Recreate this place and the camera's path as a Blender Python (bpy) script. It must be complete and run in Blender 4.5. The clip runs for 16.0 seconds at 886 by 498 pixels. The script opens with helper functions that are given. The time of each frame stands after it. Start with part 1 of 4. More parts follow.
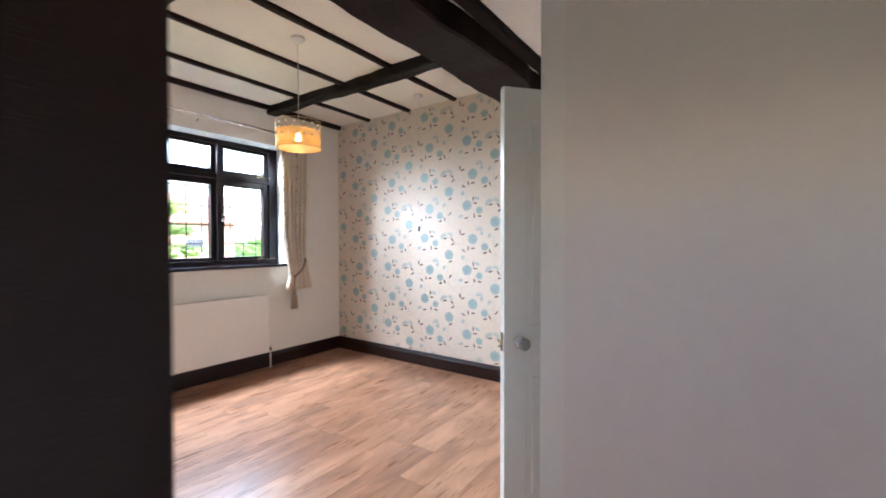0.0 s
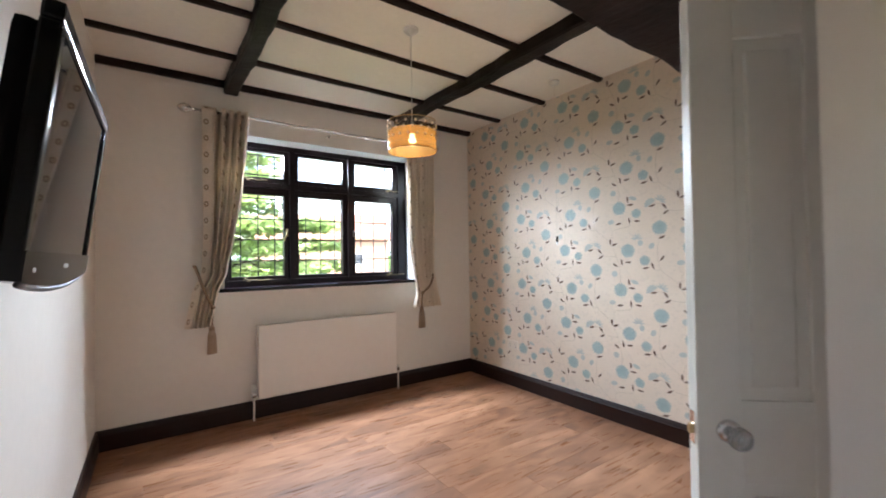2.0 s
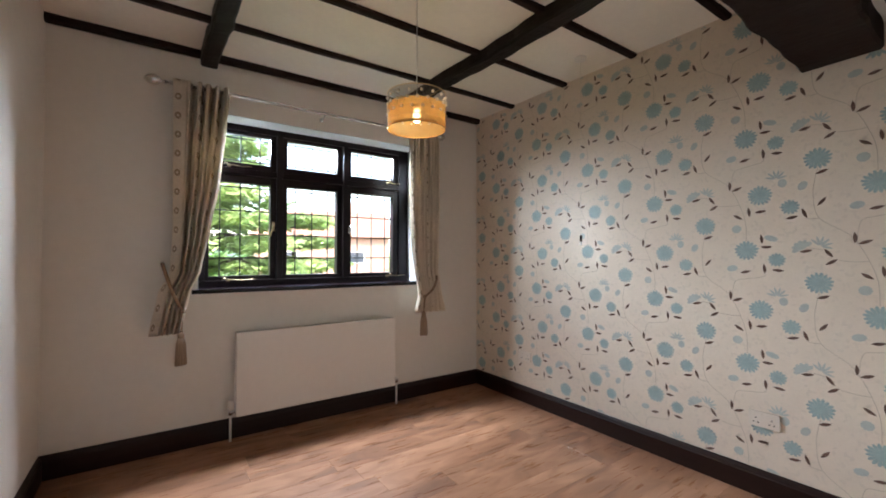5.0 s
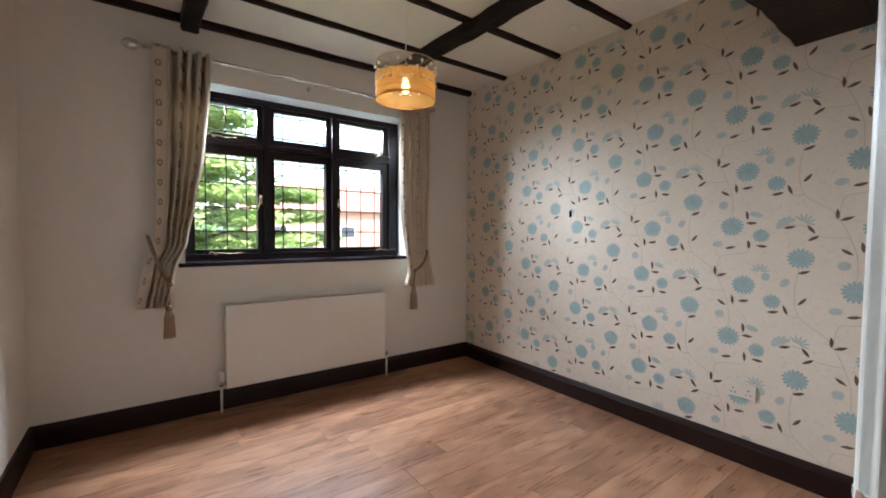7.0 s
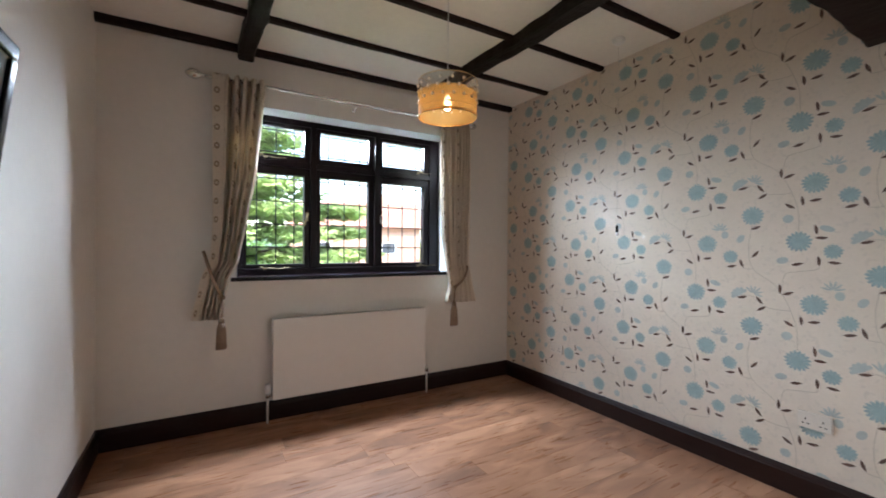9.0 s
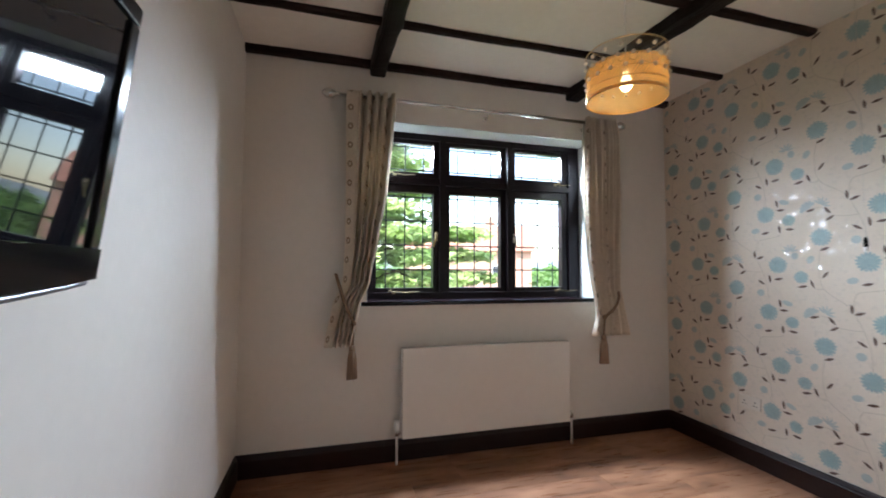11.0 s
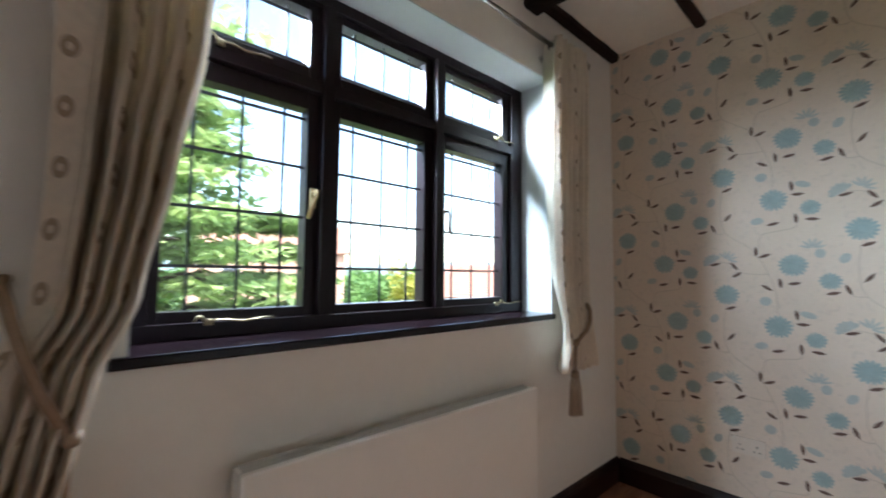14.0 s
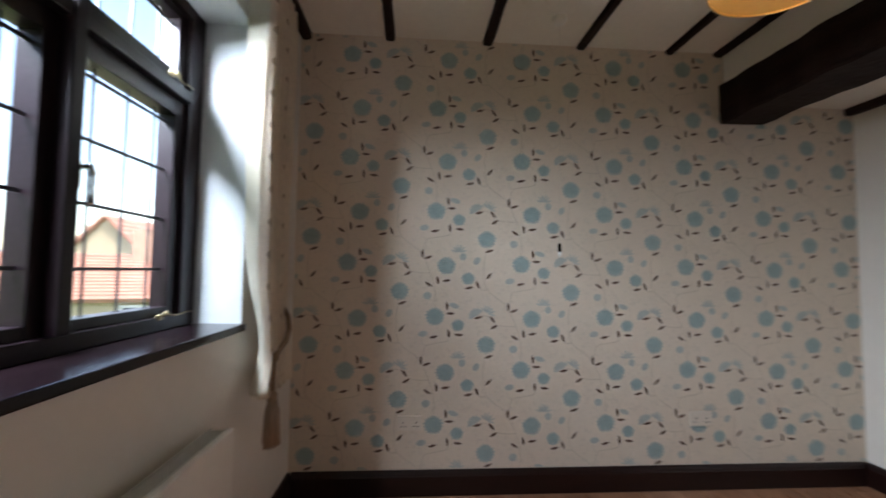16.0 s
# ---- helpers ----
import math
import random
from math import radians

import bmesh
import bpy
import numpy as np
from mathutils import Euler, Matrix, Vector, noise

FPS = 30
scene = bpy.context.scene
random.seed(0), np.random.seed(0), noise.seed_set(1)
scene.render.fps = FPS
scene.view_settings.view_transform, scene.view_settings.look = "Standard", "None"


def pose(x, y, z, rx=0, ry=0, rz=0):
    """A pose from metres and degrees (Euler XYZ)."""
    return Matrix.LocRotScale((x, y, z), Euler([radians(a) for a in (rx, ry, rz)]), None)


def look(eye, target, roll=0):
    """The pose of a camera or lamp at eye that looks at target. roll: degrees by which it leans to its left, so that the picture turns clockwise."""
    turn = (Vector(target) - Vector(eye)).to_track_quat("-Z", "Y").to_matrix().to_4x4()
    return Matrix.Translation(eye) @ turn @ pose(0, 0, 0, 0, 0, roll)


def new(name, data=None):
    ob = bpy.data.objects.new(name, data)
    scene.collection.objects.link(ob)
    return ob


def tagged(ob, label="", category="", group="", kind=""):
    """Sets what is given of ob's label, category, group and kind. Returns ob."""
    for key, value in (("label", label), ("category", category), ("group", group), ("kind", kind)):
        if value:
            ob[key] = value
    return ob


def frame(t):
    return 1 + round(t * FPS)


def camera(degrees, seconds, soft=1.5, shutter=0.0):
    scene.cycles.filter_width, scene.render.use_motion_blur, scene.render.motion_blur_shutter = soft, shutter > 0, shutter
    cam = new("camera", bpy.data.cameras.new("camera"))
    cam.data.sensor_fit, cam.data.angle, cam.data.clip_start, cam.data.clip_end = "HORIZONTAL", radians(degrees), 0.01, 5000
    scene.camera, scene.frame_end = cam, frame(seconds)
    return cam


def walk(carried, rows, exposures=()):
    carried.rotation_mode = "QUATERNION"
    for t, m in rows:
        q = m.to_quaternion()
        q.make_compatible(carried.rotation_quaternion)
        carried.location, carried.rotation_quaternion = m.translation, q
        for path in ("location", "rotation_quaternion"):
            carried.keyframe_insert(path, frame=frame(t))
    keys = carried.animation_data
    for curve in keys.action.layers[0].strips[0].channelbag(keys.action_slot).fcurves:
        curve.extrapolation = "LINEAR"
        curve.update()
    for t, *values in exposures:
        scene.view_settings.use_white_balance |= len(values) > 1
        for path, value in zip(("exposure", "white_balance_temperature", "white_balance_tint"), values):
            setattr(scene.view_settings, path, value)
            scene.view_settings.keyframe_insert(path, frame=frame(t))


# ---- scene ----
cam = camera(94.2, 16.0, soft=1.8, shutter=0.5)
PATH = [
    (0, (-0.635, 1.256, 1.333), (-1.789, 2.89, 1.3), -0.1),
    (0.5, (-0.666, 1.435, 1.335), (-1.953, 2.966, 1.32), -0.3),
    (1, (-0.717, 1.564, 1.333), (-2.142, 2.968, 1.332), -0.5),
    (1.5, (-0.824, 1.656, 1.334), (-2.363, 2.933, 1.351), -0.8),
    (2, (-0.949, 1.734, 1.34), (-2.585, 2.883, 1.375), -0.8),
    (2.5, (-1.033, 1.821, 1.335), (-2.734, 2.872, 1.384), -0.8),
    (3, (-1.135, 1.93, 1.344), (-2.874, 2.916, 1.403), -0.7),
    (3.5, (-1.21, 1.956, 1.338), (-2.946, 2.945, 1.413), -0.5),
    (4, (-1.293, 1.946, 1.345), (-2.999, 2.987, 1.424), -0.3),
    (4.5, (-1.326, 1.952, 1.344), (-3.0, 3.046, 1.409), -0.1),
    (5, (-1.333, 1.956, 1.343), (-2.973, 3.1, 1.376), 0.1),
    (7.5, (-1.327, 1.969, 1.334), (-2.942, 3.144, 1.24), 0.4),
    (8, (-1.34, 1.958, 1.33), (-2.961, 3.127, 1.274), 0.5),
    (8.5, (-1.34, 1.955, 1.325), (-2.991, 3.084, 1.298), 0.4),
    (9, (-1.345, 1.966, 1.335), (-3.066, 2.985, 1.324), 0.4),
    (9.5, (-1.385, 1.935, 1.33), (-3.174, 2.83, 1.334), 0.2),
    (10, (-1.451, 1.921, 1.328), (-3.321, 2.63, 1.348), 0.2),
    (12.5, (-2.706, 1.999, 1.31), (-4.641, 2.489, 1.433), 0.4),
    (13, (-2.99, 2.024, 1.298), (-4.847, 2.758, 1.41), 0.5),
    (13.5, (-3.256, 2.032, 1.305), (-4.968, 3.06, 1.427), 0.6),
    (14, (-3.479, 2.084, 1.302), (-4.952, 3.431, 1.426), 0.5),
    (14.5, (-3.666, 2.126, 1.321), (-4.807, 3.765, 1.435), 0.6),
    (15, (-3.843, 2.129, 1.32), (-4.583, 3.983, 1.433), 0.7),
    (15.5, (-3.942, 2.177, 1.301), (-4.252, 4.149, 1.422), 0.6),
    (16, (-4.008, 2.237, 1.33), (-3.874, 4.23, 1.437), 0.8),
]
walk(cam, [(t, look(eye, target, roll)) for t, eye, target, roll in PATH],
     [(0, 4.17, 6100, 15), (1, 3.87, 6450, 14), (2, 3.72, 6480, 14), (3.5, 3.35, 6700, 15), (5, 3.33, 6560, 14), (7.5, 3.3, 6450, 13), (10, 3.22, 6150, 12), (12.5, 3.12, 6380, 13), (13.5, 3.12, 6080, 9), (14.5, 2.95, 6100, 9), (16, 2.57, 6550, 14)])

# ---- world and light ----
world = bpy.data.worlds.new("sky")
scene.world = world
world.use_nodes = True
wn = world.node_tree.nodes
sky = wn.new("ShaderNodeTexSky")
sky.sky_type = "NISHITA"
sky.sun_disc = False
sky.sun_elevation, sky.sun_rotation = radians(52), radians(140)
sky.dust_density, sky.air_density = 1.2, 1.2
wn["Background"].inputs["Strength"].default_value = 0.095
world.node_tree.links.new(sky.outputs["Color"], wn["Background"].inputs["Color"])

sun = new("sun", bpy.data.lights.new("sun", "SUN"))
sun.data.energy, sun.data.angle, sun.data.color = 1.5, radians(6), (1.0, 0.95, 0.86)
sun.matrix_world = look((0, 0, 30), (-14, 12, 0))

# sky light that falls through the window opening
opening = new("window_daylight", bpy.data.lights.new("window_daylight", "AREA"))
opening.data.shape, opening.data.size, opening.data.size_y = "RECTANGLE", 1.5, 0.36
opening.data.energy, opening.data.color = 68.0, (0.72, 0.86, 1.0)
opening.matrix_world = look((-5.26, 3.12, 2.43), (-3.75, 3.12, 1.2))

bulb_light = new("bulb_light", bpy.data.lights.new("bulb_light", "POINT"))
bulb_light.data.energy, bulb_light.data.color, bulb_light.data.shadow_soft_size = 0.30, (1.0, 0.66, 0.28), 0.03
bulb_light.location = (-3.183, 3.076, 2.075)


# ---- materials ----
def mat(name, color, rough=0.6, metal=0.0, spread=0.12, scale=6.0, bump=0.0, bump_scale=60.0, spec=0.5, stretch=(1, 1, 1), each=0.0):
    """A surface with colour that varies at two scales and a fine relief."""
    m = bpy.data.materials.new(name)
    m.use_nodes = True
    nt = m.node_tree
    N, L = nt.nodes, nt.links
    b = N["Principled BSDF"]
    b.inputs["Roughness"].default_value = rough
    b.inputs["Metallic"].default_value = metal
    b.inputs["Specular IOR Level"].default_value = spec
    tc = N.new("ShaderNodeTexCoord")
    mp = N.new("ShaderNodeMapping")
    mp.inputs["Scale"].default_value = stretch
    L.new(tc.outputs["Object"], mp.inputs["Vector"])
    n1 = N.new("ShaderNodeTexNoise")
    n1.inputs["Scale"].default_value, n1.inputs["Detail"].default_value = scale, 6
    L.new(mp.outputs["Vector"], n1.inputs["Vector"])
    n2 = N.new("ShaderNodeTexNoise")
    n2.inputs["Scale"].default_value, n2.inputs["Detail"].default_value = scale * 9, 4
    L.new(mp.outputs["Vector"], n2.inputs["Vector"])
    mx = N.new("ShaderNodeMath")
    mx.operation = "ADD"
    L.new(n1.outputs["Fac"], mx.inputs[0])
    L.new(n2.outputs["Fac"], mx.inputs[1])
    last = mx
    if each:
        oi = N.new("ShaderNodeObjectInfo")
        ma = N.new("ShaderNodeMath")
        ma.operation = "MULTIPLY_ADD"
        ma.inputs[1].default_value, ma.inputs[2].default_value = each, -each / 2
        L.new(oi.outputs["Random"], ma.inputs[0])
        last = N.new("ShaderNodeMath")
        last.operation = "ADD"
        L.new(mx.outputs[0], last.inputs[0])
        L.new(ma.outputs[0], last.inputs[1])
    rmp = N.new("ShaderNodeMapRange")
    rmp.inputs["From Min"].default_value, rmp.inputs["From Max"].default_value = 0.6, 1.4
    rmp.inputs["To Min"].default_value, rmp.inputs["To Max"].default_value = 1 - spread, 1 + spread
    rmp.clamp = False
    L.new(last.outputs[0], rmp.inputs["Value"])
    col = N.new("ShaderNodeMix")
    col.data_type, col.blend_type = "RGBA", "MULTIPLY"
    col.inputs["Factor"].default_value = 1
    col.inputs["A"].default_value = (*color, 1)
    L.new(rmp.outputs["Result"], col.inputs["B"])
    L.new(col.outputs["Result"], b.inputs["Base Color"])
    if bump:
        n3 = N.new("ShaderNodeTexNoise")
        n3.inputs["Scale"].default_value, n3.inputs["Detail"].default_value = bump_scale, 5
        L.new(mp.outputs["Vector"], n3.inputs["Vector"])
        bp = N.new("ShaderNodeBump")
        bp.inputs["Strength"].default_value, bp.inputs["Distance"].default_value = bump, 0.004
        L.new(n3.outputs["Fac"], bp.inputs["Height"])
        L.new(bp.outputs["Normal"], b.inputs["Normal"])
    return m


def emitter(name, color, strength):
    m = bpy.data.materials.new(name)
    m.use_nodes = True
    b = m.node_tree.nodes["Principled BSDF"]
    b.inputs["Base Color"].default_value = (*color, 1)
    b.inputs["Emission Color"].default_value = (*color, 1)
    b.inputs["Emission Strength"].default_value = strength
    return m


def glass_mat(name, tint=(1, 1, 1), rough=0.0):
    m = bpy.data.materials.new(name)
    m.use_nodes = True
    nt = m.node_tree
    N, L = nt.nodes, nt.links
    tr, gl, mx, lw = (N.new(k) for k in ("ShaderNodeBsdfTransparent", "ShaderNodeBsdfGlossy", "ShaderNodeMixShader", "ShaderNodeLayerWeight"))
    pw, fr = N.new("ShaderNodeMath"), N.new("ShaderNodeMath")
    pw.operation, fr.operation = "POWER", "MULTIPLY_ADD"
    pw.inputs[1].default_value, fr.inputs[1].default_value, fr.inputs[2].default_value = 5.0, 0.6, 0.03
    L.new(lw.outputs["Facing"], pw.inputs[0])
    L.new(pw.outputs[0], fr.inputs[0])
    tr.inputs["Color"].default_value = (*tint, 1)
    gl.inputs["Roughness"].default_value = rough
    L.new(fr.outputs[0], mx.inputs[0])
    L.new(tr.outputs[0], mx.inputs[1])
    L.new(gl.outputs[0], mx.inputs[2])
    L.new(mx.outputs[0], N["Material Output"].inputs["Surface"])
    return m


def wood_floor_mat():
    """Oak-look vinyl planks: each plank its own tone, grain along y, darker smoky streaks."""
    m = bpy.data.materials.new("oak_plank")
    m.use_nodes = True
    nt = m.node_tree
    N, L = nt.nodes, nt.links
    b = N["Principled BSDF"]
    tc, oi = N.new("ShaderNodeTexCoord"), N.new("ShaderNodeObjectInfo")
    add = N.new("ShaderNodeVectorMath")
    add.operation = "MULTIPLY_ADD"
    add.inputs[1].default_value = (37.0, 53.0, 11.0)
    L.new(oi.outputs["Random"], add.inputs[0])
    L.new(tc.outputs["Object"], add.inputs[2])
    mp = N.new("ShaderNodeMapping")
    mp.inputs["Scale"].default_value = (4.6, 1.5, 1.0)
    L.new(add.outputs[0], mp.inputs["Vector"])
    big = N.new("ShaderNodeTexNoise")
    big.inputs["Scale"].default_value, big.inputs["Detail"].default_value, big.inputs["Distortion"].default_value = 1.3, 6, 1.2
    L.new(mp.outputs[0], big.inputs["Vector"])
    mp2 = N.new("ShaderNodeMapping")
    mp2.inputs["Scale"].default_value = (45.0, 3.0, 1.0)
    L.new(add.outputs[0], mp2.inputs["Vector"])
    fine = N.new("ShaderNodeTexNoise")
    fine.inputs["Scale"].default_value, fine.inputs["Detail"].default_value = 1.6, 7
    L.new(mp2.outputs[0], fine.inputs["Vector"])
    s1 = N.new("ShaderNodeMath")
    s1.operation = "MULTIPLY_ADD"
    s1.inputs[1].default_value = 0.12
    L.new(fine.outputs["Fac"], s1.inputs[0])
    L.new(big.outputs["Fac"], s1.inputs[2])
    s2 = N.new("ShaderNodeMath")
    s2.operation = "MULTIPLY_ADD"
    s2.inputs[1].default_value = 0.17
    L.new(oi.outputs["Random"], s2.inputs[0])
    L.new(s1.outputs[0], s2.inputs[2])
    cr = N.new("ShaderNodeValToRGB")
    e = cr.color_ramp.elements
    e[0].position, e[0].color = 0.30, (0.12, 0.056, 0.035, 1)
    e[1].position, e[1].color = 0.93, (0.48, 0.252, 0.147, 1)
    mid = e.new(0.60)
    mid.color = (0.285, 0.132, 0.071, 1)
    L.new(s2.outputs[0], cr.inputs["Fac"])
    L.new(cr.outputs["Color"], b.inputs["Base Color"])
    rr = N.new("ShaderNodeMapRange")
    rr.inputs["To Min"].default_value, rr.inputs["To Max"].default_value = 0.2, 0.4
    L.new(fine.outputs["Fac"], rr.inputs["Value"])
    L.new(rr.outputs["Result"], b.inputs["Roughness"])
    bp = N.new("ShaderNodeBump")
    bp.inputs["Strength"].default_value, bp.inputs["Distance"].default_value = 0.12, 0.002
    L.new(fine.outputs["Fac"], bp.inputs["Height"])
    L.new(bp.outputs["Normal"], b.inputs["Normal"])
    return m


def curtain_mat():
    """Oatmeal cotton with woven rings in upright rows, laid out in metres along the cloth."""
    m = mat("curtain_cloth", (0.82, 0.72, 0.60), 0.9, 0, 0.10, 5, 0.25, 900, 0.15)
    nt = m.node_tree
    N, L = nt.nodes, nt.links
    b = N["Principled BSDF"]
    old = b.inputs["Base Color"].links[0].from_socket
    uv = N.new("ShaderNodeUVMap")
    sep = N.new("ShaderNodeSeparateXYZ")
    L.new(uv.outputs[0], sep.inputs[0])

    def op(kind, a, c=None):
        n = N.new("ShaderNodeMath")
        n.operation = kind
        for i, v in enumerate((a, c)):
            if v is None:
                continue
            if isinstance(v, (int, float)):
                n.inputs[i].default_value = v
            else:
                L.new(v, n.inputs[i])
        return n.outputs[0]
    cell = [op("SUBTRACT", op("MULTIPLY", op("FRACT", op("DIVIDE", sep.outputs[i], s)), s), s / 2) for i, s in ((0, 0.20), (1, 0.129))]
    d = op("SQRT", op("ADD", op("POWER", op("MULTIPLY", cell[0], 1.0), 2), op("POWER", op("MULTIPLY", cell[1], 0.8), 2)))
    ring = op("LESS_THAN", op("ABSOLUTE", op("SUBTRACT", d, 0.013)), 0.006)
    mx = N.new("ShaderNodeMix")
    mx.data_type = "RGBA"
    L.new(op("MULTIPLY", ring, 0.75), mx.inputs["Factor"])
    L.new(old, mx.inputs["A"])
    mx.inputs["B"].default_value = (0.34, 0.23, 0.13, 1)
    L.new(mx.outputs["Result"], b.inputs["Base Color"])
    b.inputs["Subsurface Weight"].default_value = 0.0
    return m


def translucent(m, share, gain=1.0):
    """Lets part of the light through a thin leaf or cloth."""
    nt = m.node_tree
    N, L = nt.nodes, nt.links
    b = N["Principled BSDF"]
    tl, mx = N.new("ShaderNodeBsdfTranslucent"), N.new("ShaderNodeMixShader")
    L.new(b.inputs["Base Color"].links[0].from_socket, tl.inputs["Color"])
    mx.inputs[0].default_value = share
    L.new(b.outputs[0], mx.inputs[1])
    L.new(tl.outputs[0], mx.inputs[2])
    L.new(mx.outputs[0], N["Material Output"].inputs["Surface"])
    return m


M_WALL = mat("cream_wall_paint", (0.79, 0.735, 0.665), 0.55, 0, 0.03, 2.0, 0.10, 180, 0.35)
M_LOBBY = mat("lobby_wall_paint", (0.78, 0.695, 0.635), 0.6, 0, 0.03, 2.0, 0.10, 180, 0.3)
M_CEIL = mat("ceiling_paint", (0.82, 0.775, 0.69), 0.8, 0, 0.04, 3.0, 0.25, 70, 0.2)
# reveal: white paint darkened to grey so the window lamp doesn't overlight it
M_REVEAL = mat("greyed_reveal_paint", (0.53, 0.55, 0.555), 0.6, 0, 0.03, 3.0, 0.08, 120, 0.3)
M_PAPER = mat("wallpaper_ground", (0.70, 0.59, 0.475), 0.65, 0, 0.035, 9.0, 0.15, 420, 0.12)
M_TEALP = mat("wallpaper_pale_teal", (0.43, 0.455, 0.415), 0.5, 0, 0.1, 40.0, 0.0, 60, 0.4)
M_TEAL = mat("wallpaper_teal", (0.31, 0.395, 0.38), 0.5, 0, 0.16, 40.0, 0.0, 60, 0.4)
M_LEAF = mat("wallpaper_brown", (0.13, 0.073, 0.052), 0.5, 0, 0.15, 40.0, 0.0, 60, 0.4)
M_STEM = mat("wallpaper_stem", (0.52, 0.43, 0.335), 0.5, 0, 0.1, 30.0, 0.0, 60, 0.4)
M_PEARL = mat("wallpaper_pearl", (0.70, 0.588, 0.472), 0.4, 0.0, 0.05, 30.0, 0.0, 60, 0.4)
M_PEARL.node_tree.nodes["Principled BSDF"].inputs["Coat Weight"].default_value = 1.0
M_PEARL.node_tree.nodes["Principled BSDF"].inputs["Coat Roughness"].default_value = 0.26
M_PEARL.node_tree.nodes["Principled BSDF"].inputs["Coat IOR"].default_value = 1.65
# the pearl leaves are embossed, so each one leans a little its own way
pearl_nt = M_PEARL.node_tree
pearl_geo, pearl_rnd = pearl_nt.nodes.new("ShaderNodeNewGeometry"), pearl_nt.nodes.new("ShaderNodeTexWhiteNoise")
pearl_rnd.noise_dimensions = "1D"
pearl_lean, pearl_norm = pearl_nt.nodes.new("ShaderNodeVectorMath"), pearl_nt.nodes.new("ShaderNodeVectorMath")
pearl_lean.operation, pearl_norm.operation = "MULTIPLY_ADD", "NORMALIZE"
pearl_lean.inputs[1].default_value = (0.16, 0.0, 0.32)
pearl_off = pearl_nt.nodes.new("ShaderNodeVectorMath")
pearl_off.operation = "ADD"
pearl_off.inputs[1].default_value = (-0.115, 0.0, -0.05)
pearl_nt.links.new(pearl_geo.outputs["Random Per Island"], pearl_rnd.inputs["W"])
pearl_nt.links.new(pearl_rnd.outputs["Color"], pearl_lean.inputs[0])
pearl_nt.links.new(pearl_geo.outputs["Normal"], pearl_off.inputs[0])
pearl_nt.links.new(pearl_off.outputs[0], pearl_lean.inputs[2])
pearl_nt.links.new(pearl_lean.outputs[0], pearl_norm.inputs[0])
pearl_nt.links.new(pearl_norm.outputs[0], pearl_nt.nodes["Principled BSDF"].inputs["Coat Normal"])
M_BEAM = mat("black_stained_beam", (0.017, 0.0085, 0.007), 0.6, 0, 0.5, 3.0, 0.9, 26, 0.12, (1, 1, 4))
M_BEAMX = mat("black_stained_beam_along_room", (0.010, 0.0062, 0.0052), 0.45, 0, 0.5, 3.0, 0.9, 26, 0.14, (0.4, 3, 3))
M_SKIRT = mat("dark_stained_skirting", (0.015, 0.0052, 0.0042), 0.33, 0, 0.35, 6.0, 0.12, 60, 0.35, (1, 1, 8))
M_FRAME = mat("dark_stained_window_wood", (0.009, 0.0045, 0.006), 0.33, 0, 0.35, 7.0, 0.18, 70, 0.24)
M_SILL = mat("dark_gloss_sill", (0.007, 0.0035, 0.0045), 0.16, 0, 0.3, 6.0, 0.2, 40, 0.26, (4, 1, 1))
M_LEAD = mat("lead_came", (0.05, 0.053, 0.058), 0.6, 0.3, 0.2, 20)
M_BRASS = mat("worn_brass", (0.60, 0.47, 0.26), 0.3, 1.0, 0.2, 30)
M_STAY = mat("tarnished_brass", (0.30, 0.24, 0.14), 0.35, 1.0, 0.3, 30)
M_CHROME = mat("brushed_chrome", (0.72, 0.71, 0.69), 0.22, 1.0, 0.1, 30)
M_DOOR = mat("white_gloss_door_paint", (0.84, 0.815, 0.74), 0.35, 0, 0.03, 3.0, 0.06, 50, 0.5)
M_RAD = mat("white_radiator_enamel", (0.84, 0.79, 0.725), 0.35, 0, 0.02, 2.0, 0.03, 30, 0.5)
M_GRILLE = mat("grey_radiator_grille", (0.58, 0.56, 0.51), 0.5, 0, 0.05, 8)
M_PLASTIC = mat("white_plastic", (0.78, 0.76, 0.71), 0.4, 0, 0.03, 10)
M_BLACK = mat("black_plastic", (0.004, 0.0035, 0.004), 0.5, 0, 0.2, 12, 0.0, 60, 0.06)
M_BLACKGLOSS = mat("black_gloss_bezel", (0.005, 0.005, 0.006), 0.14, 0, 0.1, 12, 0.0, 60, 0.25)
M_SCREEN = mat("screen_glass", (0.012, 0.012, 0.016), 0.03, 0, 0.05, 8, 0.0, 60, 0.7)
M_SILVER = mat("silver_trim", (0.22, 0.22, 0.24), 0.35, 0.8, 0.1, 20)
M_LOGO = mat("pale_badge", (0.5, 0.5, 0.5), 0.4, 0.5, 0.1, 20)
M_CLOTH = curtain_mat()
translucent(M_CLOTH, 0.35)
M_LINING = mat("cream_lining", (0.74, 0.70, 0.60), 0.9, 0, 0.05, 6, 0.2, 700, 0.1)
translucent(M_LINING, 0.45)
M_SOCKET = mat("cream_plastic", (0.68, 0.59, 0.49), 0.4, 0, 0.03, 10)
M_CORD = mat("cream_cord", (0.55, 0.49, 0.41), 0.8)
M_ROPE = mat("taupe_rope", (0.30, 0.21, 0.14), 0.8, 0, 0.3, 30, 0.5, 200, 0.2)
M_TASSEL = mat("tassel_thread", (0.36, 0.26, 0.18), 0.75, 0, 0.45, 12, 0.4, 120, 0.3, (14, 14, 1))
M_SHADE = mat("gold_lamp_shade", (0.85, 0.53, 0.18), 0.5, 0.0, 0.1, 30)
translucent(M_SHADE, 0.55)
M_WIRE = mat("gilt_wire", (0.65, 0.48, 0.24), 0.3, 1.0, 0.1, 30)
